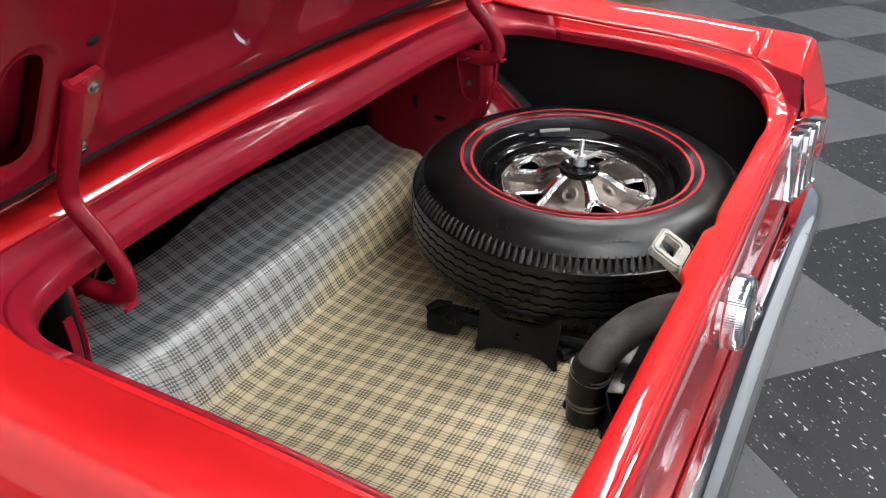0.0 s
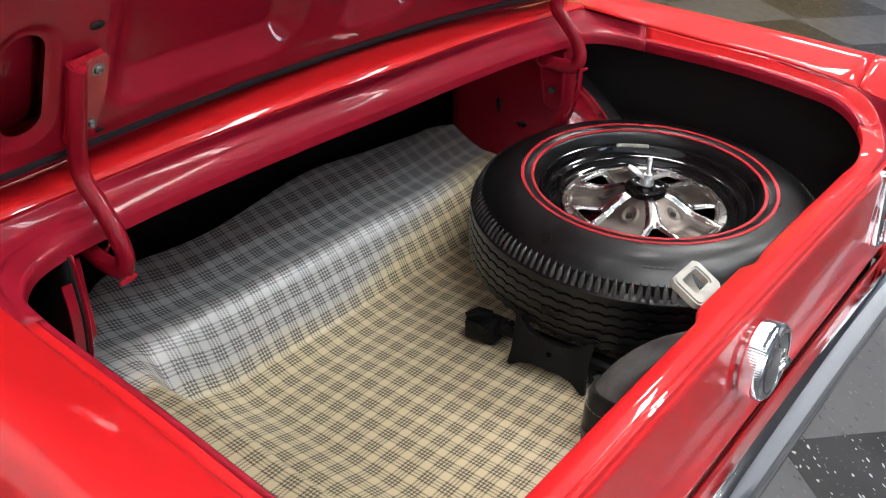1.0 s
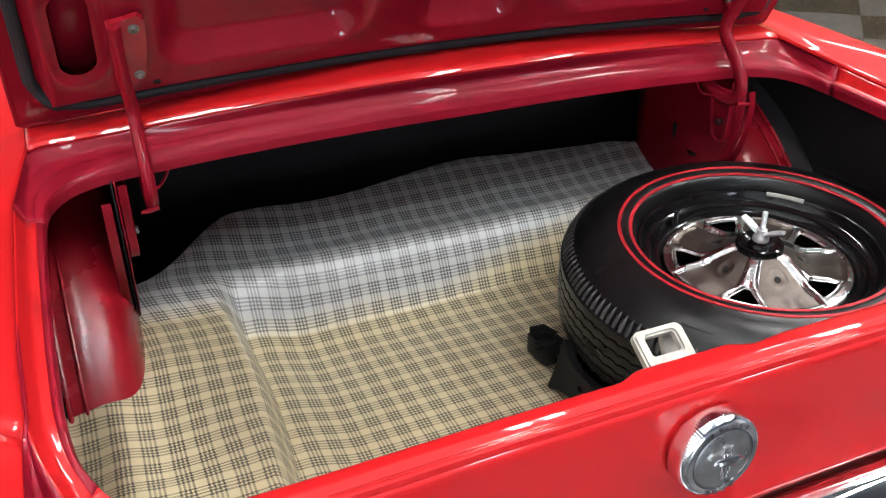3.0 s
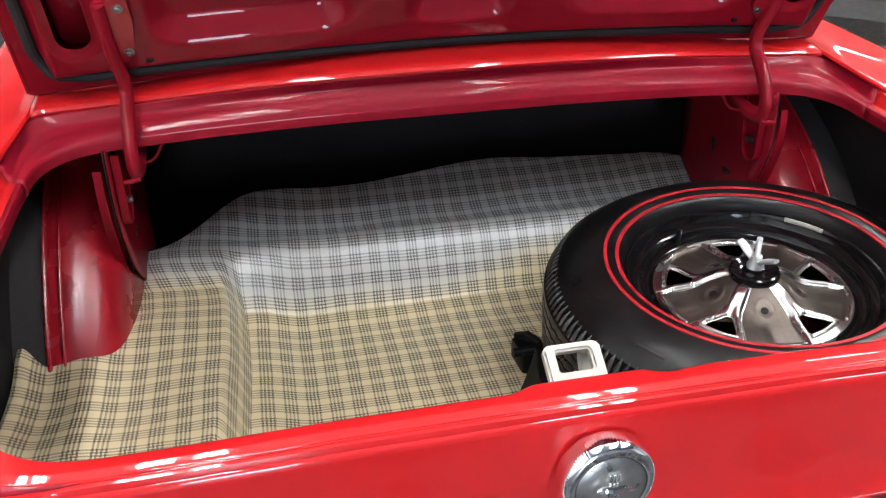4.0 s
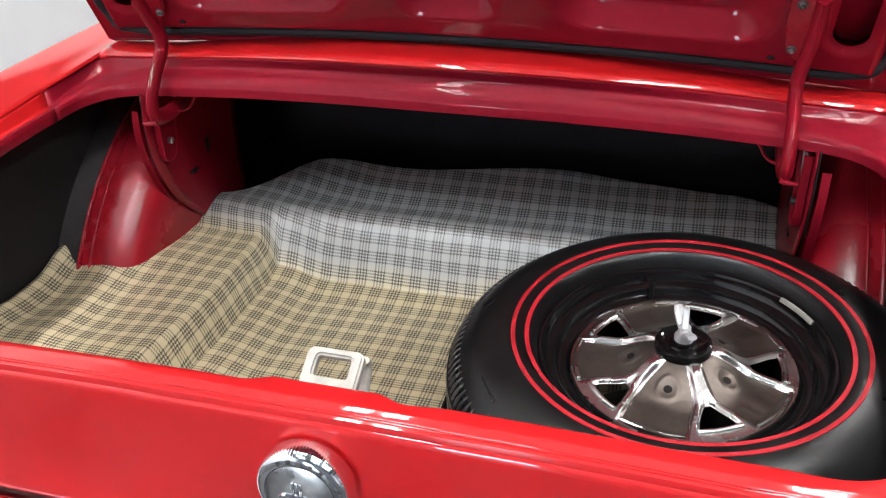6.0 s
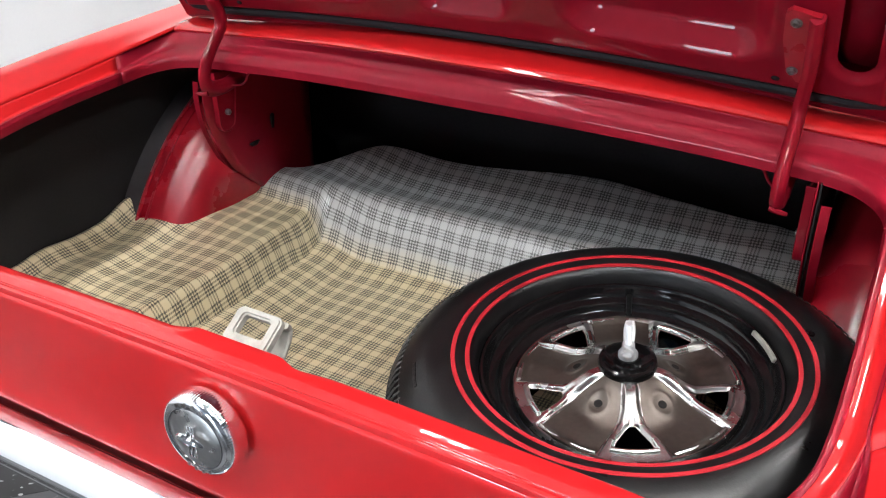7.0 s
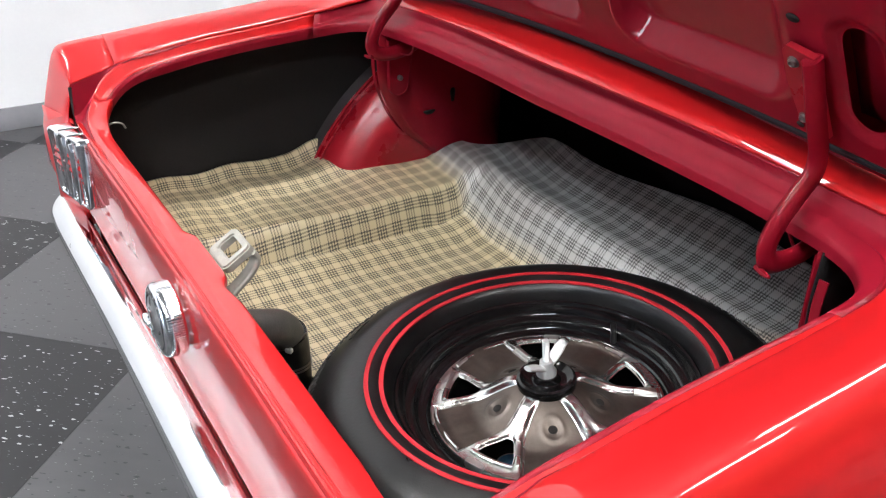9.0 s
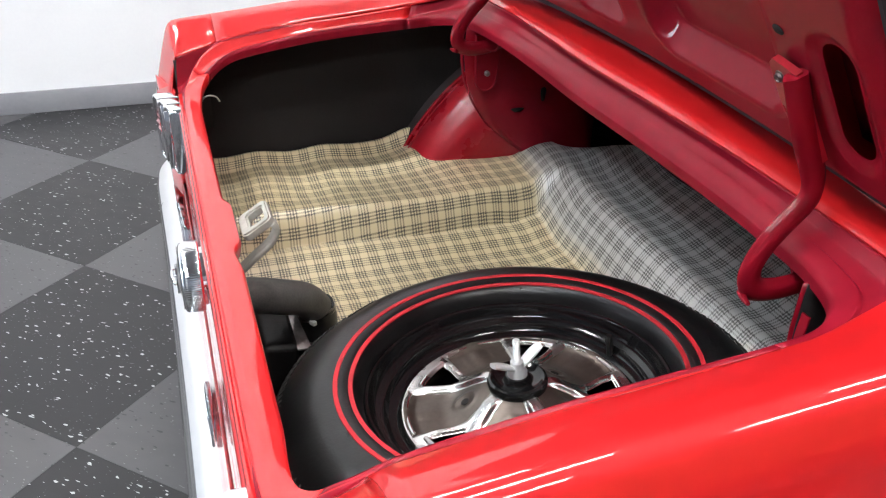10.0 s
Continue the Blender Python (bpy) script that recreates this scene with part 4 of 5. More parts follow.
for x in (-0.575, 0.575):
    part("bumper_bolt", moved(close_ends(lathe([(0.012, 0.0), (0.0118, 0.002), (0.009, 0.0045), (0.004, 0.0055)], 20)), pose(x, -0.0095, 0.5755, 42, 0, 0)), CHROME, bumper)
part("valance", block((1.30, 0.02, 0.09), 0.003, pose(0, 0.075, 0.55)), RED, car, "red lower tail valance")

both("rear_tyre", lambda: moved(lathe([(0.20, -0.08), (0.27, -0.085), (0.305, -0.07), (0.315, -0.04), (0.317, 0), (0.315, 0.04), (0.305, 0.07), (0.27, 0.085), (0.20, 0.08), (0.20, -0.08)], 48), pose(0.70, 1.0, 0.317, 0, 90, 0)), RUBBER, label="black rear tyre on the floor")

# ---- filler hose ----
hose = new("filler_hose")
hose.parent = car
tagged(hose, "dusty black rubber fuel filler elbow with steel clamps")
hp = spline([(0.035, 0.080, 0.696), (0.030, 0.115, 0.686), (0.014, 0.155, 0.667), (-0.011, 0.185, 0.643), (-0.031, 0.204, 0.614), (-0.040, 0.212, 0.585), (-0.042, 0.214, 0.518)], 40)
part("elbow", tube(hp, [0.0275] * 30 + [0.0278] * 10, 24), DUSTY, hose)
part("sleeve", tube(spline([(-0.0345, 0.207, 0.612), (-0.040, 0.212, 0.585), (-0.042, 0.214, 0.514)], 12), 0.0305, 24), RUBBER, hose)
for z, x, y in ((0.603, -0.037, 0.2085), (0.597, -0.0382, 0.2095), (0.553, -0.0417, 0.2135), (0.547, -0.0419, 0.2138)):
    part("clamp", moved(lathe([(0.0300, -0.0016), (0.0322, -0.0016), (0.0322, 0.0016), (0.0300, 0.0016), (0.0300, -0.0016)], 40), pose(x, y, z, 12, -12, 0) if z > 0.58 else pose(x, y, z, 3, -3, 0)), STEEL, hose, "thin steel hose clamp")
for z in (0.600, 0.550):
    part("clamp_screw", block((0.012, 0.008, 0.008), 0.002, pose(-0.005, 0.197, z, 0, 0, 30)), ZINC, hose)

bracket = new("filler_bracket")
bracket.parent = car
tagged(bracket, "dusty black pressed bracket under the fuel filler hose")
part("web", block((0.130, 0.060, 0.100), 0.012, pose(0.000, 0.130, 0.562, -8, 0, 0), seg=3), JACK_BLACK, bracket)
part("flange", block((0.150, 0.004, 0.085), 0.0015, pose(-0.006, 0.168, 0.557, -14, 0, 4)), JACK_BLACK, bracket)
part("ledge", block((0.150, 0.022, 0.004), 0.0015, pose(-0.006, 0.166, 0.603, -6, 0, 4)), STEEL, bracket, "bare worn edge of the bracket")

# ---- plaid mat ----
mat_thing = thing("boot_mat", "straw plaid vinyl mat, coloured grey for shade towards the seat, over the boot floor", "mat")


def rise(a, b, v):
    """0 to 1 with a crease at the foot and a rounded brow."""
    return math.sin(0.5 * math.pi * min(max((v - a) / (b - a), 0.0), 1.0)) ** 1.15


def mat_z(x, y):
    well = 0.510 + 0.020 * smooth(-0.27, -0.37, x) + 0.012 * smooth(0.69, 0.755, y)
    shelf_l = 0.596 + 0.010 * smooth(0.45, 0.66, y) + 0.003 * math.sin(9 * y) + 0.003 * math.sin(23 * x + 11 * y)
    shelf_r = 0.545
    left = rise(-0.384, -0.420, x + 0.012 * math.sin(8 * y))
    right = smooth(0.400, 0.436, x)
    z = well + (shelf_l - well) * left + (shelf_r - well) * right * smooth(0.60, 0.70, y)
    top = 0.636 + 0.062 * smooth(0.85, 1.00, y) * (1 - 0.35 * smooth(0.30, 0.55, -x))
    f = rise(0.752, 0.838, y - 0.003 * math.sin(7 * x))
    z = z * (1 - f) + max(top, z) * f
    z += 0.0008 * math.sin(31 * x + 4 * math.sin(17 * y)) * smooth(0.8, 0.9, y)
    z += 0.0006 * math.sin(19 * x + 3) * math.sin(23 * y)
    z += 0.004 * noise.noise(Vector((x * 5, y * 5, 0.3))) * smooth(0.87, 1.0, y)
    z += 0.016 * math.exp(-(((x + 0.700) / 0.018) ** 2 + ((y - 0.55) / 0.045) ** 2))
    z += 0.020 * smooth(-0.655, -0.700, x)
    # ruck behind the left arch and by the back edge
    z += 0.010 * math.exp(-(((x + 0.60) / 0.03) ** 2 + ((y - 0.44) / 0.09) ** 2))
    z += 0.028 * math.exp(-(((x + 0.63) / 0.06) ** 2 + ((y - 0.57) / 0.07) ** 2))
    z += 0.006 * math.exp(-(((x + 0.53) / 0.05) ** 2 + ((y - 0.62) / 0.05) ** 2))
    z += 0.004 * math.sin(y * 40) * smooth(-0.44, -0.50, x) * smooth(0.5, 0.3, y)
    return z


def mat_mesh():
    xs = np.concatenate([np.linspace(-0.703, -0.444, 40, endpoint=False), np.linspace(-0.444, -0.362, 36, endpoint=False), np.linspace(-0.362, 0.703, 160)])
    mid = int(np.argmin(np.abs(xs)))
    bm = bmesh.new()
    lay = bm.loops.layers.uv.new("UVMap")

    def limit(x):
        """Where the sheet ends towards the seat."""
        return 0.965 + 0.015 * math.sin(5 * x + 0.6) + 0.008 * math.sin(13 * x) - 0.10 * smooth(0.34, 0.56, -x) - 0.03 * smooth(0.45, 0.6, x)

    def first(x):
        """The back border, cut away round the filler hose."""
        return 0.085 + 0.10 * smooth(-0.115, -0.075, x) + 0.075 * smooth(-0.065, -0.03, x) + 0.004 * math.sin(31 * x)

    # rows run straight along the crease of the step, and follow the border at both ends
    straight = np.concatenate([np.linspace(0.30, 0.74, 76, endpoint=False), np.linspace(0.74, 0.845, 46)])
    columns = [np.concatenate([np.linspace(first(x), 0.30, 36, endpoint=False), straight, np.linspace(0.845, limit(x), 30)[1:]]) for x in xs]
    yy = np.array(columns).T
    zz = np.array([[mat_z(x, y) for x, y in zip(xs, row)] for row in yy])
    # lengths along the sheet both ways
    ux = np.cumsum(np.hstack([np.zeros((len(yy), 1)), np.hypot(np.diff(xs)[None, :], 0.85 * np.diff(zz, axis=1))]), axis=1)
    uy = np.cumsum(np.vstack([np.zeros((1, len(xs))), np.hypot(np.diff(yy, axis=0), np.diff(zz, axis=0))]), axis=0)
    ux -= ux[:, mid : mid + 1]
    uy += yy[0:1, :] - 0.085

    def evened(a, n):
        """Running mean along the first axis, so that the weave runs straight over small bumps."""
        wide = np.concatenate([np.repeat(a[:1], n, axis=0), a, np.repeat(a[-1:], n, axis=0)])
        total = np.cumsum(np.concatenate([np.zeros((1, a.shape[1])), wide]), axis=0)
        return (total[2 * n + 1 :] - total[: -2 * n - 1]) / (2 * n + 1)

    flat_x, flat_y = xs[None, :] - xs[mid], yy - 0.085
    ux = flat_x + evened(evened(ux - flat_x, 14), 14)
    even_x = np.linspace(xs[0], xs[-1], 210)
    spare_y = evened(evened(np.array([np.interp(even_x, xs, row) for row in uy - flat_y]).T, 14), 14).T
    uy = flat_y + np.array([np.interp(xs, even_x, row) for row in spare_y])
    vs = [[bm.verts.new((x, yy[i, j], zz[i, j])) for j, x in enumerate(xs)] for i in range(len(yy))]
    for i in range(len(yy) - 1):
        for j in range(len(xs) - 1):
            f = bm.faces.new([vs[i][j], vs[i][j + 1], vs[i + 1][j + 1], vs[i + 1][j]])
            for l, (a, b) in zip(f.loops, ((i, j), (i, j + 1), (i + 1, j + 1), (i + 1, j))):
                l[lay].uv = (ux[a, b], uy[a, b])
    loose = [v for v in bm.verts if not v.link_faces]
    bmesh.ops.delete(bm, geom=loose, context="VERTS")
    return bm


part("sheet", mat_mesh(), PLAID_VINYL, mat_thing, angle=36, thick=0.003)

# ---- spare wheel ----
spare = thing("spare_wheel", "spare wheel lying flat, redline tyre on a styled steel rim", "wheel")
normal = Vector((-0.0417, -0.075, 1)).normalized()
across = Vector((0, 1, 0)).cross(normal).normalized()
along = normal.cross(across)
spare.matrix_basis = Matrix.Translation((0.3835, 0.383, 0.7450)) @ Matrix((across, along, normal)).transposed().to_4x4()


def wave(r, z, a):
    if r > 0.301 and -0.150 < z < -0.052:
        return r, z + 0.0022 * math.sin(a * 74) + 0.0008 * math.sin(a * 148 + 1)
    return r, z


tread = []
zt = -0.050
for k in range(6):
    w = 0.0135
    tread += [(0.3110 + 0.002 * math.sin(math.pi * (k + 0.3) / 6), zt), (0.3120 + 0.002 * math.sin(math.pi * (k + 0.5) / 6), zt - 0.006), (0.3110 + 0.002 * math.sin(math.pi * (k + 0.7) / 6), zt - w)]
    zt -= w
    if k < 5:
        tread += [(0.3060, zt - 0.0004), (0.3060, zt - 0.0032)]
        zt -= 0.0036
tyre_prof = [(0.1885, -0.036), (0.1895, -0.024), (0.1925, -0.0135), (0.1965, -0.0055), (0.203, 0.0010), (0.212, 0.0036), (0.222, 0.0045), (0.243, 0.0035), (0.262, -0.004), (0.277, -0.0135), (0.2865, -0.022), (0.2935, -0.0285), (0.2950, -0.046), (0.3065, -0.0475)] + tread + [(0.306, zt - 0.002), (0.287, zt - 0.012), (0.27, zt - 0.03), (0.24, zt - 0.042), (0.20, zt - 0.036), (0.186, zt - 0.022)]
tyre = part("tyre", lathe(tyre_prof, 296, bend=wave), RUBBER, spare, "black tyre with ribbed wavy tread", angle=32)
bm = bmesh.new()
LUGS = 148
for k in range(LUGS):
    a = 2 * math.pi * k / LUGS
    h = 2 * math.pi / LUGS * 0.36
    pts = []
    for r, z, s in ((0.2910, -0.0255, 0.15), (0.2985, -0.0315, 0.75), (0.3035, -0.0385, 1.0), (0.3080, -0.0475, 0.65)):
        pts.append([(r * math.cos(a - h * s), r * math.sin(a - h * s), z), ((r + 0.0015) * math.cos(a), (r + 0.0015) * math.sin(a), z + 0.001), (r * math.cos(a + h * s), r * math.sin(a + h * s), z)])
    base = [(0.2925 * math.cos(a + q), 0.2925 * math.sin(a + q), -0.0475) for q in (-h, 0, h)]
    sheet(pts + [base], bm=bm)
tagged(part("shoulder_tread", bm, SCUFFED, tyre, "saw-toothed shoulder lugs", angle=20), kind="stuff")
for r in (0.2208, 0.2028):
    zr = np.interp(r, [0.2028, 0.212, 0.222], [0.0009, 0.0036, 0.0045]) + 0.0008
    part("red_line", lathe([(r - 0.0032, zr - 0.0016), (r - 0.0026, zr), (r + 0.0026, zr + 0.0003), (r + 0.0032, zr - 0.0013)], 160), REDLINE, tyre, "thin red sidewall ring")
bm = bmesh.new()
for a0, n in ((-152, 5), (-145.5, 1)):
    for k in range(n):
        block((0.0045, 0.010, 0.001), 0.0003, Matrix.Rotation(radians(a0 + 2.0 * k), 4, "Z") @ pose(0.271, 0, -0.0092, 0, 33, 0), bm)
part("sidewall_marks", bm, RUBBER, tyre, "raised worn sidewall letter marks")
part("sidewall_badge", moved(lathe([(0.0105, -0.001), (0.0103, 0.0006), (0.0095, 0.0006), (0.0093, -0.001)], 24), Matrix.Rotation(radians(172), 4, "Z") @ pose(0.271, 0, -0.0094, 0, 33, 0)), RUBBER, tyre, "small round raised mark")

rimw = part("rim", lathe([(0.190, -0.036), (0.1905, -0.027), (0.1895, -0.0225), (0.187, -0.0205), (0.184, -0.0215), (0.1815, -0.026), (0.180, -0.033), (0.1765, -0.0375), (0.170, -0.0395), (0.1665, -0.042), (0.1645, -0.048), (0.1615, -0.0515), (0.1535, -0.0530), (0.1495, -0.0555), (0.1465, -0.060), (0.145, -0.07), (0.145, -0.14)], 160), GLOSS_BLACK, spare, "gloss black steel wheel rim", angle=30)


def petal_z(r):
    return -0.021 - 0.033 * smooth(0.022, 0.098, r)


def ridge_z(r):
    return petal_z(r) + 0.0070 * smooth(0.024, 0.055, r) * (1 - 0.55 * smooth(0.112, 0.143, r))


def spoke_half(r):
    return lerp([(0.028, 22.0), (0.04, 15.5), (0.055, 12.0), (0.070, 11.0), (0.085, 12.6), (0.10, 15.0), (0.12, 17.6), (0.134, 19.0), (0.142, 19.6)], r)[0]


WHEEL_TURN = -67.0
for k in range(5):
    a0 = radians(WHEEL_TURN + 72 * k)
    bm = bmesh.new()
    rs = np.concatenate([np.linspace(0.028, 0.0815, 22), np.linspace(0.083, 0.100, 14), np.linspace(0.1025, 0.1365, 13), np.linspace(0.138, 0.143, 3)])
    vv = []
    for r in rs:
        row = []
        hw = radians(spoke_half(r))
        win = smooth(0.070, 0.090, r)
        top, low = ridge_z(r), petal_z(r)
        edge = 0.03 + 0.57 * min(1.0, max(0.0, (r - 0.086) / 0.026)) ** 0.38
        us = np.concatenate([np.linspace(-1, -edge, 17), np.linspace(-edge, edge, 13)[1:-1], np.linspace(edge, 1, 17)])
        for u in us:
            au = abs(u)
            single = smooth(1.0, 0.45, au)
            leg = (au - edge) / (1 - edge)
            twin = smooth(-0.05, 0.30, leg) * smooth(1.0, 0.6, leg) if leg > 0 else 0.0
            bar = smooth(0.120, 0.129, r)
            k1 = (1 - win) * single + win * max(twin, 0.35, bar * smooth(1.0, 0.7, au))
            if au >= 0.999:
                k1 = 0.0
            a = a0 + hw * u
            row.append(bm.verts.new((r * math.cos(a), r * math.sin(a), low + (top - low) * k1)))
        vv.append(row)
    nu = len(vv[0])
    for i in range(len(rs) - 1):
        for j in range(nu - 1):
            if 16 <= j < nu - 17 and rs[i] > 0.0858 and rs[i + 1] < 0.127:
                continue
            bm.faces.new([vv[i][j], vv[i + 1][j], vv[i + 1][j + 1], vv[i][j + 1]])
    part("spoke", bm, CHROME_SPOKE, rimw, "bright chrome spoke round a window", angle=70)
    arc = np.linspace(-radians(12.5), radians(12.5), 14)
    bar = [(0.1295 * math.cos(a0 + a), 0.1295 * math.sin(a0 + a), petal_z(0.1295) + 0.0048) for a in arc]
    part("window_bar", tube(bar, 0.0034, 10), CHROME_SPOKE, rimw, "bright chrome bar closing a window")
    # petal between this spoke and the next
    bm = bmesh.new()
    vv = []
    us = np.linspace(0, 1, 41)
    rs = np.linspace(0.030, 0.143, 44)
    for r in rs:
        row = []
        lo, hi = radians(spoke_half(r)), radians(72 - spoke_half(r))
        for u in us:
            a = lo + (hi - lo) * u
            mid = abs(u - 0.5) * 2
            crease = math.exp(-(((mid - 0.50) / 0.12) ** 2))
            fold = (0.0022 * (1 - smooth(0.0, 0.55, mid)) + 0.0006 * crease) * smooth(0.070, 0.120, r) + 0.0045 * smooth(0.128, 0.140, r) * (1 - 0.6 * mid ** 4)
            dl = math.hypot(r * math.cos(a) - 0.066 * math.cos(radians(36)), r * math.sin(a) - 0.066 * math.sin(radians(36)))
            lug = 0.0017 * math.exp(-((dl - 0.0125) / 0.003) ** 2) - 0.0015 * math.exp(-((dl / 0.008) ** 2))
            row.append(bm.verts.new((r * math.cos(a0 + a), r * math.sin(a0 + a), petal_z(r) + fold + lug)))
        vv.append(row)
    for i in range(len(rs) - 1):
        for j in range(len(us) - 1):
            bm.faces.new([vv[i][j], vv[i + 1][j], vv[i + 1][j + 1], vv[i][j + 1]])
    part("petal", bm, PETAL, rimw, "dark bronze-toned chrome panel with a lug hole", angle=60)
    arc = np.linspace(radians(spoke_half(0.138)), radians(72 - spoke_half(0.138)), 24)
    rim_line = [(0.1385 * math.cos(a0 + a), 0.1385 * math.sin(a0 + a), petal_z(0.1385) + 0.0032) for a in arc]
    part("petal_edge", tube(rim_line, 0.0026, 8), CHROME_SPOKE, rimw, "bright chrome edge of a panel")
    am = a0 + radians(36)
    part("lug_hole", close_ends(lathe([(0.0056, 0.0), (0.0054, 0.0006), (0.003, 0.0007)], 20)), BLACK_LINER, rimw, "dark lug hole", m=Matrix.Translation((0.066 * math.cos(am), 0.066 * math.sin(am), petal_z(0.066) - 0.0008)) @ Matrix.Rotation(am, 4, "Z") @ pose(0, 0, 0, 0, 24, 0))
part("disc_edge", lathe([(0.1405, -0.0535), (0.1425, -0.0505), (0.1450, -0.0505), (0.1465, -0.054), (0.1465, -0.060)], 120), CHROME_SPOKE, rimw, "bright outer edge of the wheel disc")
part("hub_plate", close_ends(lathe([(0.036, -0.026), (0.0375, -0.0185), (0.0360, -0.0135), (0.033, -0.0122), (0.030, -0.0135), (0.026, -0.0165), (0.018, -0.0175), (0.016, -0.0150), (0.0145, -0.0095), (0.010, -0.0085)], 64)), GLOSS_BLACK, rimw, "black dished clamp plate")
nut = part("wing_nut", close_ends(lathe([(0.0125, -0.009), (0.0125, -0.004), (0.0085, 0.002), (0.0080, 0.010), (0.0055, 0.0108)], 24)), ZINC, spare, "zinc wing nut on a threaded stud")
WING = 106.0
for s in (0, 180):
    path = spline([(0.005, 0, 0.000), (0.014, 0, 0.007), (0.026, 0, 0.014), (0.036, 0, 0.019)], 14)
    bm = tube(path, [0.0045 + 0.0032 * math.sin(math.pi * (k + 1) / 16) for k in range(14)], 12, flat=0.5)
    part("wing", moved(bm, pose(0, 0, 0, 0, 0, WING + s)), ZINC, nut)


def thread(r, z, a):
    return r + 0.0003 * math.sin(z * 5200), z


part("stud", close_ends(lathe([(0.0042, -0.02 + 0.0006 * k) for k in range(102)], 14, bend=thread)), ZINC, nut, "threaded steel stud")
bm = bmesh.new()
for a in np.linspace(20, 36, 8):
    block((0.0045, 0.0125, 0.007), 0.001, Matrix.Rotation(radians(a + 8), 4, "Z") @ pose(0.1815, 0, -0.0225, 0, 20, 0), bm)
part("balance_weight", bm, CAST, rimw, "grey clip-on balance weight")
part("valve", tube([(0.158, 0.0, -0.06), (0.158, 0.0, -0.045), (0.157, 0.0, -0.022)], 0.0042, 10), RUBBER, rimw, "black valve stem", m=pose(0, 0, 0, 0, 0, 108))

# ---- jack under the tyre ----
jack = thing("jack", "black steel bumper jack lying under the spare tyre", "jack")
out = [(-0.072, 0.044), (-0.066, 0.044), (-0.050, 0.028), (-0.028, 0.019), (0.020, 0.018), (0.046, 0.024), (0.066, 0.040), (0.072, 0.041), (0.0705, 0.010), (0.0705, -0.020), (0.074, -0.044), (0.068, -0.046), (0.046, -0.032), (0.020, -0.026), (-0.025, -0.026), (-0.050, -0.032), (-0.066, -0.041), (-0.073, -0.040), (-0.070, -0.015), (-0.070, 0.015)]
bm = plate(out, 0.005, [[(0.005 * math.cos(a), 0.005 * math.sin(a)) for a in np.linspace(0, 2 * math.pi, 12, endpoint=False)]])
FOOT = Matrix.Translation((0.060, 0.369, 0.556)) @ Matrix.Rotation(radians(-88), 4, "Z") @ pose(0, 0, 0, 73, 0, 0)
part("foot_plate", moved(bm, FOOT), JACK_BLACK, jack)
# turned-up flange along the plate's upper border
rim_line = [(x, y, 0.0) for x, y in out[:8]]
part("foot_flange", moved(strap(rim_line, (0, 0, 1), 0.016, 0.003), FOOT @ Matrix.Translation((0, 0, -0.004))), JACK_BLACK, jack)
part("column", strap([(0.092, 0.548, 0.543), (0.098, 0.40, 0.543), (0.112, 0.10, 0.543)], (1, 0, 0), 0.030, 0.022), JACK_BLACK, jack, angle=30)
for k in range(9):
    part("ratchet_tooth", block((0.012, 0.007, 0.006), 0.001, pose(0.094 + 0.0004 * k, 0.520 - 0.012 * k, 0.556)), JACK_BLACK, jack)
part("shaft_head", block((0.046, 0.060, 0.040), 0.007, pose(0.080, 0.515, 0.540, 0, 0, 4)), JACK_BLACK, jack)
part("pawl", tube([(0.066, 0.545, 0.558), (0.080, 0.530, 0.566), (0.096, 0.512, 0.560)], [0.007, 0.009, 0.006], 10), JACK_BLACK, jack)
part("pivot_pin", moved(close_ends(lathe([(0.008, -0.018), (0.008, 0.018), (0.006, 0.020)], 16)), pose(0.066, 0.500, 0.556, 0, 90, 0)), JACK_BLACK, jack)
# added, unseen: black disc that darkens the wheel's windows and carries the tyre
part("base", moved(close_ends(lathe([(0.15, 0.0), (0.15, 0.030), (0.12, 0.038), (0.03, 0.040), (0.01, 0.040)], 40)), pose(0.385, 0.385, 0.5135)), JACK_BLACK, jack)
part("bar", tube([(0.075, 0.30, 0.526), (0.20, 0.235, 0.524), (0.45, 0.22, 0.524)], 0.010, 10), JACK_BLACK, jack)

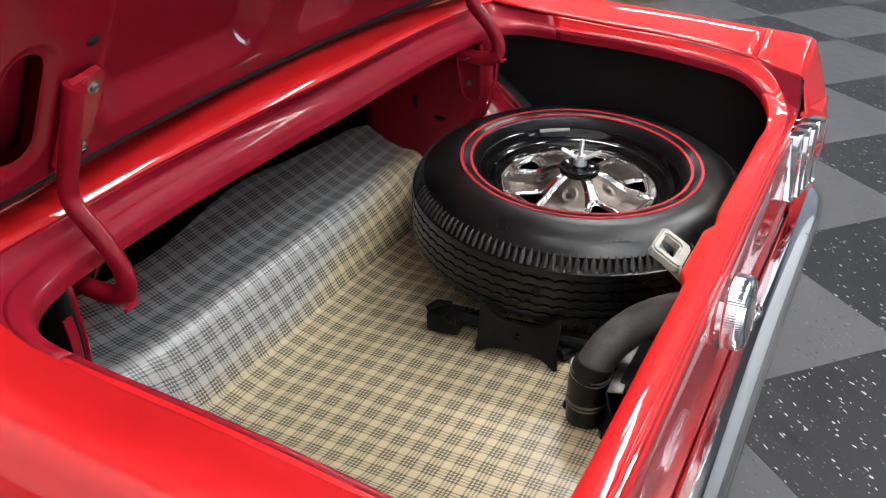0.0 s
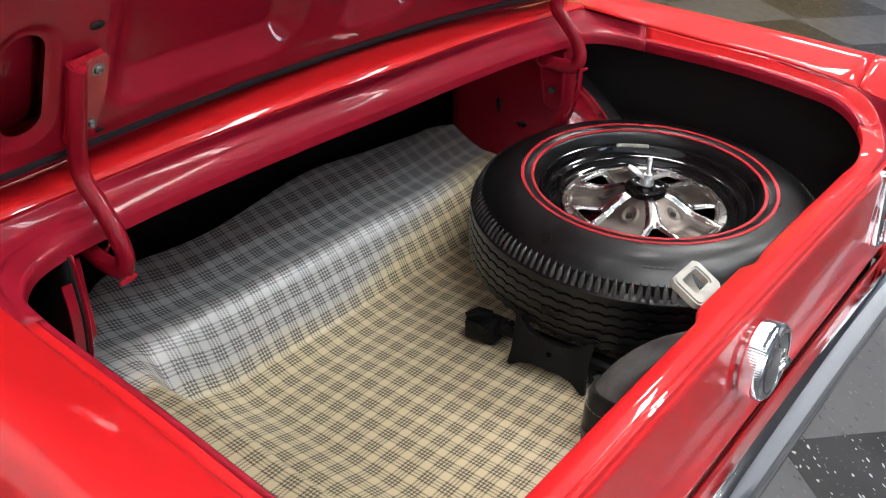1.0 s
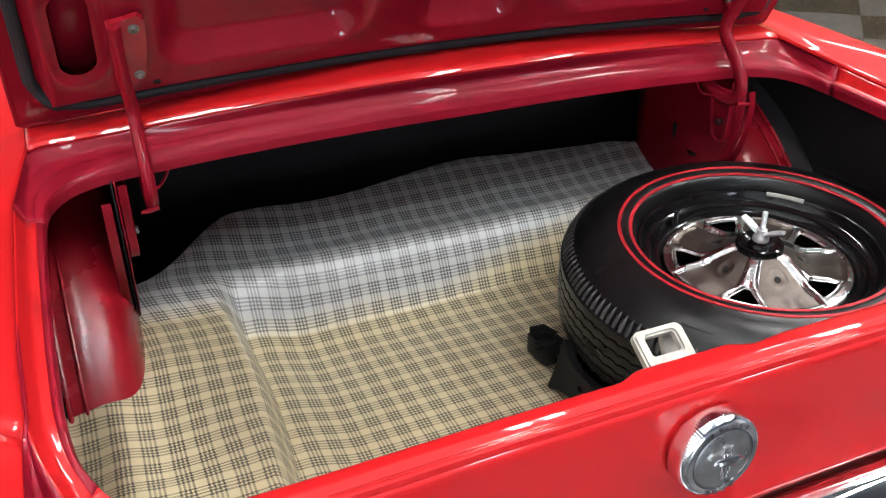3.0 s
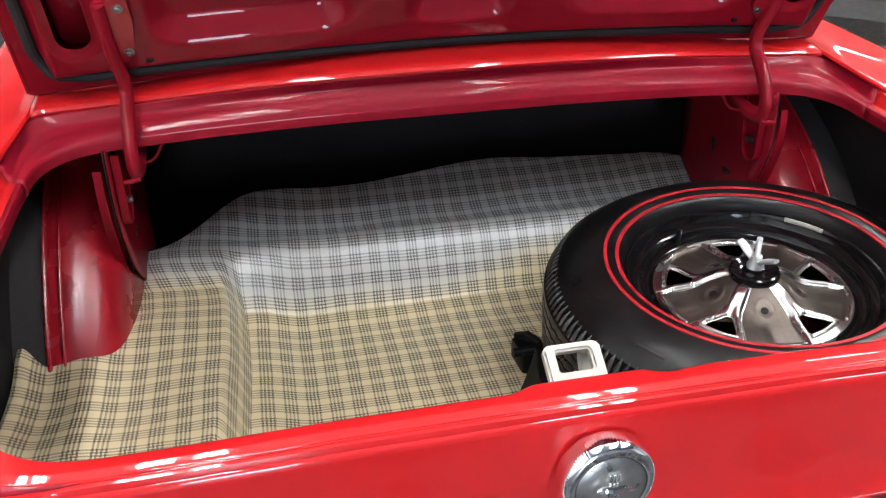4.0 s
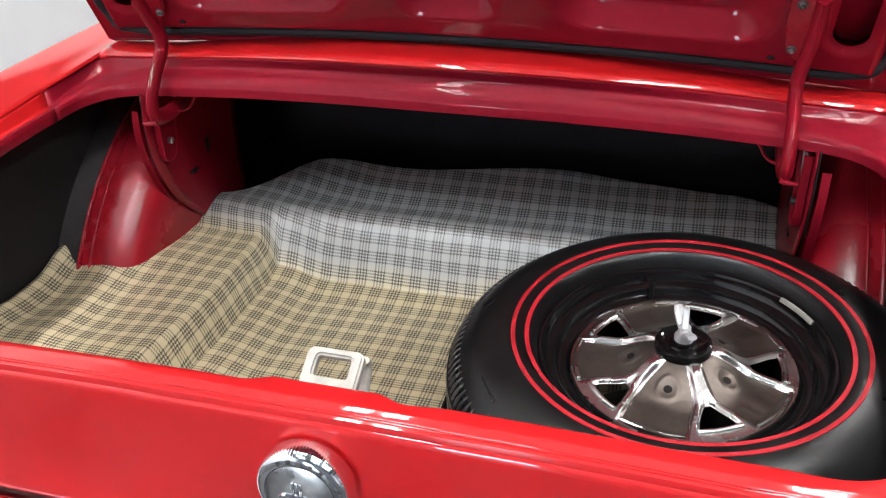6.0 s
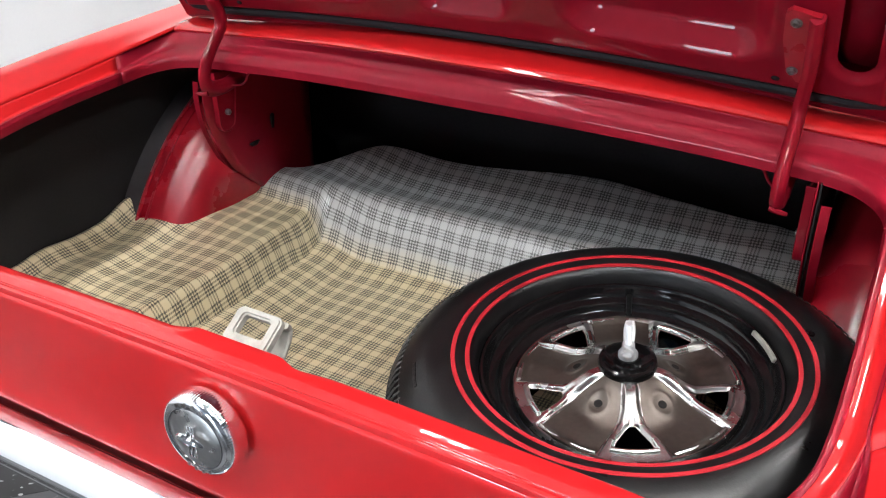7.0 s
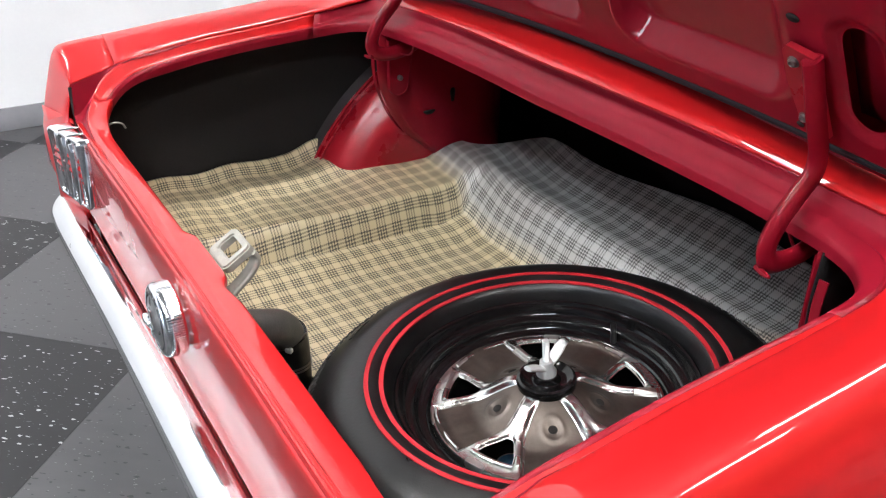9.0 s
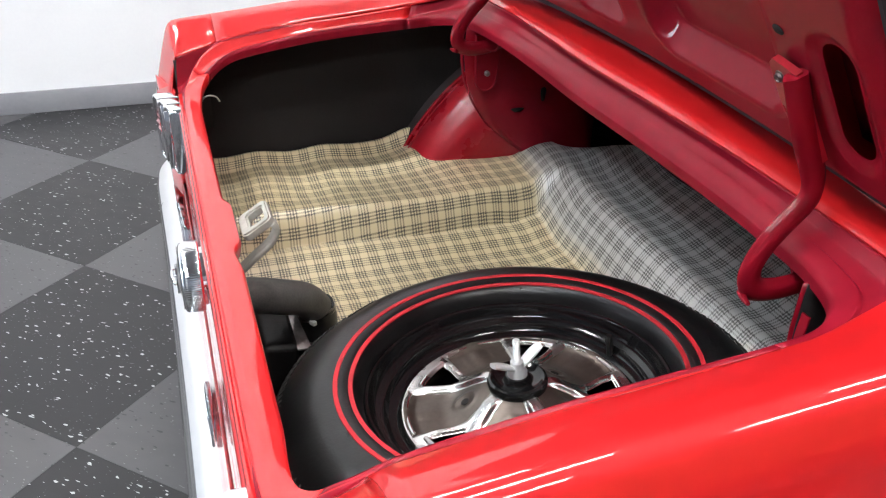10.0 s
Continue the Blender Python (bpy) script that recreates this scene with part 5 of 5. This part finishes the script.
sticker = thing("sticker", "small blue and white round paper sticker under the wheel", "sticker", (0.337, 0.378, 0.5545))
disc = lathe([(0.023, 0.0), (0.023, 0.0006)], 32)
part("paper", close_ends(disc), WHITE_WALL, sticker)
bm = bmesh.new()
bm.faces.new([bm.verts.new((0.0205 * math.cos(a), 0.0205 * math.sin(a), 0.001)) for a in np.linspace(math.pi * 0.45, math.pi * 1.55, 20)])
part("blue_print", bm, BLUE, sticker, "pale blue printed half", thick=0.0004)

# ---- floor of tiles, laid cornerwise to the car ----
DIAG = 0.8817
SIDE = 0.6235
C0 = (-1.439 + 1.5 * DIAG, -0.279)  # a charcoal tile's centre
TWIST = 45.66


def tile_mesh(name, material):
    bm = block((SIDE - 0.0012, SIDE - 0.0012, 0.006), 0.0)
    me = bpy.data.meshes.new(name)
    bm.to_mesh(me)
    bm.free()
    me.materials.append(material)
    return me


floor = part("floor", block((x1 - x0, y1 - y0, 0.05), 0.0, Matrix.Translation(((x0 + x1) / 2, (y0 + y1) / 2, -0.031))), INK)
tagged(floor, "chequered charcoal and grey speckled vinyl tile floor", "floor", kind="structure")
dark_me, grey_me = tile_mesh("tile", TILE_DARK), tile_mesh("tile", TILE_GREY)
t1, t2 = radians(TWIST - 45), radians(TWIST + 45)
spots = []
for i in range(-26, 38):
    for j in range(-42, 52):
        if (i + j) % 2:
            continue
        fx, fy = i * DIAG / 2, j * DIAG / 2
        x = C0[0] + fx * math.cos(t1) + fy * math.cos(t2)
        y = C0[1] + fx * math.sin(t1) + fy * math.sin(t2)
        if x0 - 0.3 < x < x1 + 0.3 and y0 - 0.3 < y < y1 + 0.3:
            spots.append((math.hypot(x - 0.5, y - 0.5), x, y, i % 2 == 0))
spots.sort()
far_bm = {True: bmesh.new(), False: bmesh.new()}
for n, (d, x, y, is_dark) in enumerate(spots):
    m = pose(x, y, -0.003, 0, 0, TWIST)
    if n < 290:
        ob = new("tile", dark_me if is_dark else grey_me)
        ob.matrix_basis = m
        ob.parent = floor
    else:
        block((SIDE - 0.0012, SIDE - 0.0012, 0.006), 0.0, m, far_bm[is_dark])
tagged(part("far_dark_tiles", far_bm[True], TILE_DARK, floor), kind="stuff")
tagged(part("far_grey_tiles", far_bm[False], TILE_GREY, floor), kind="stuff")
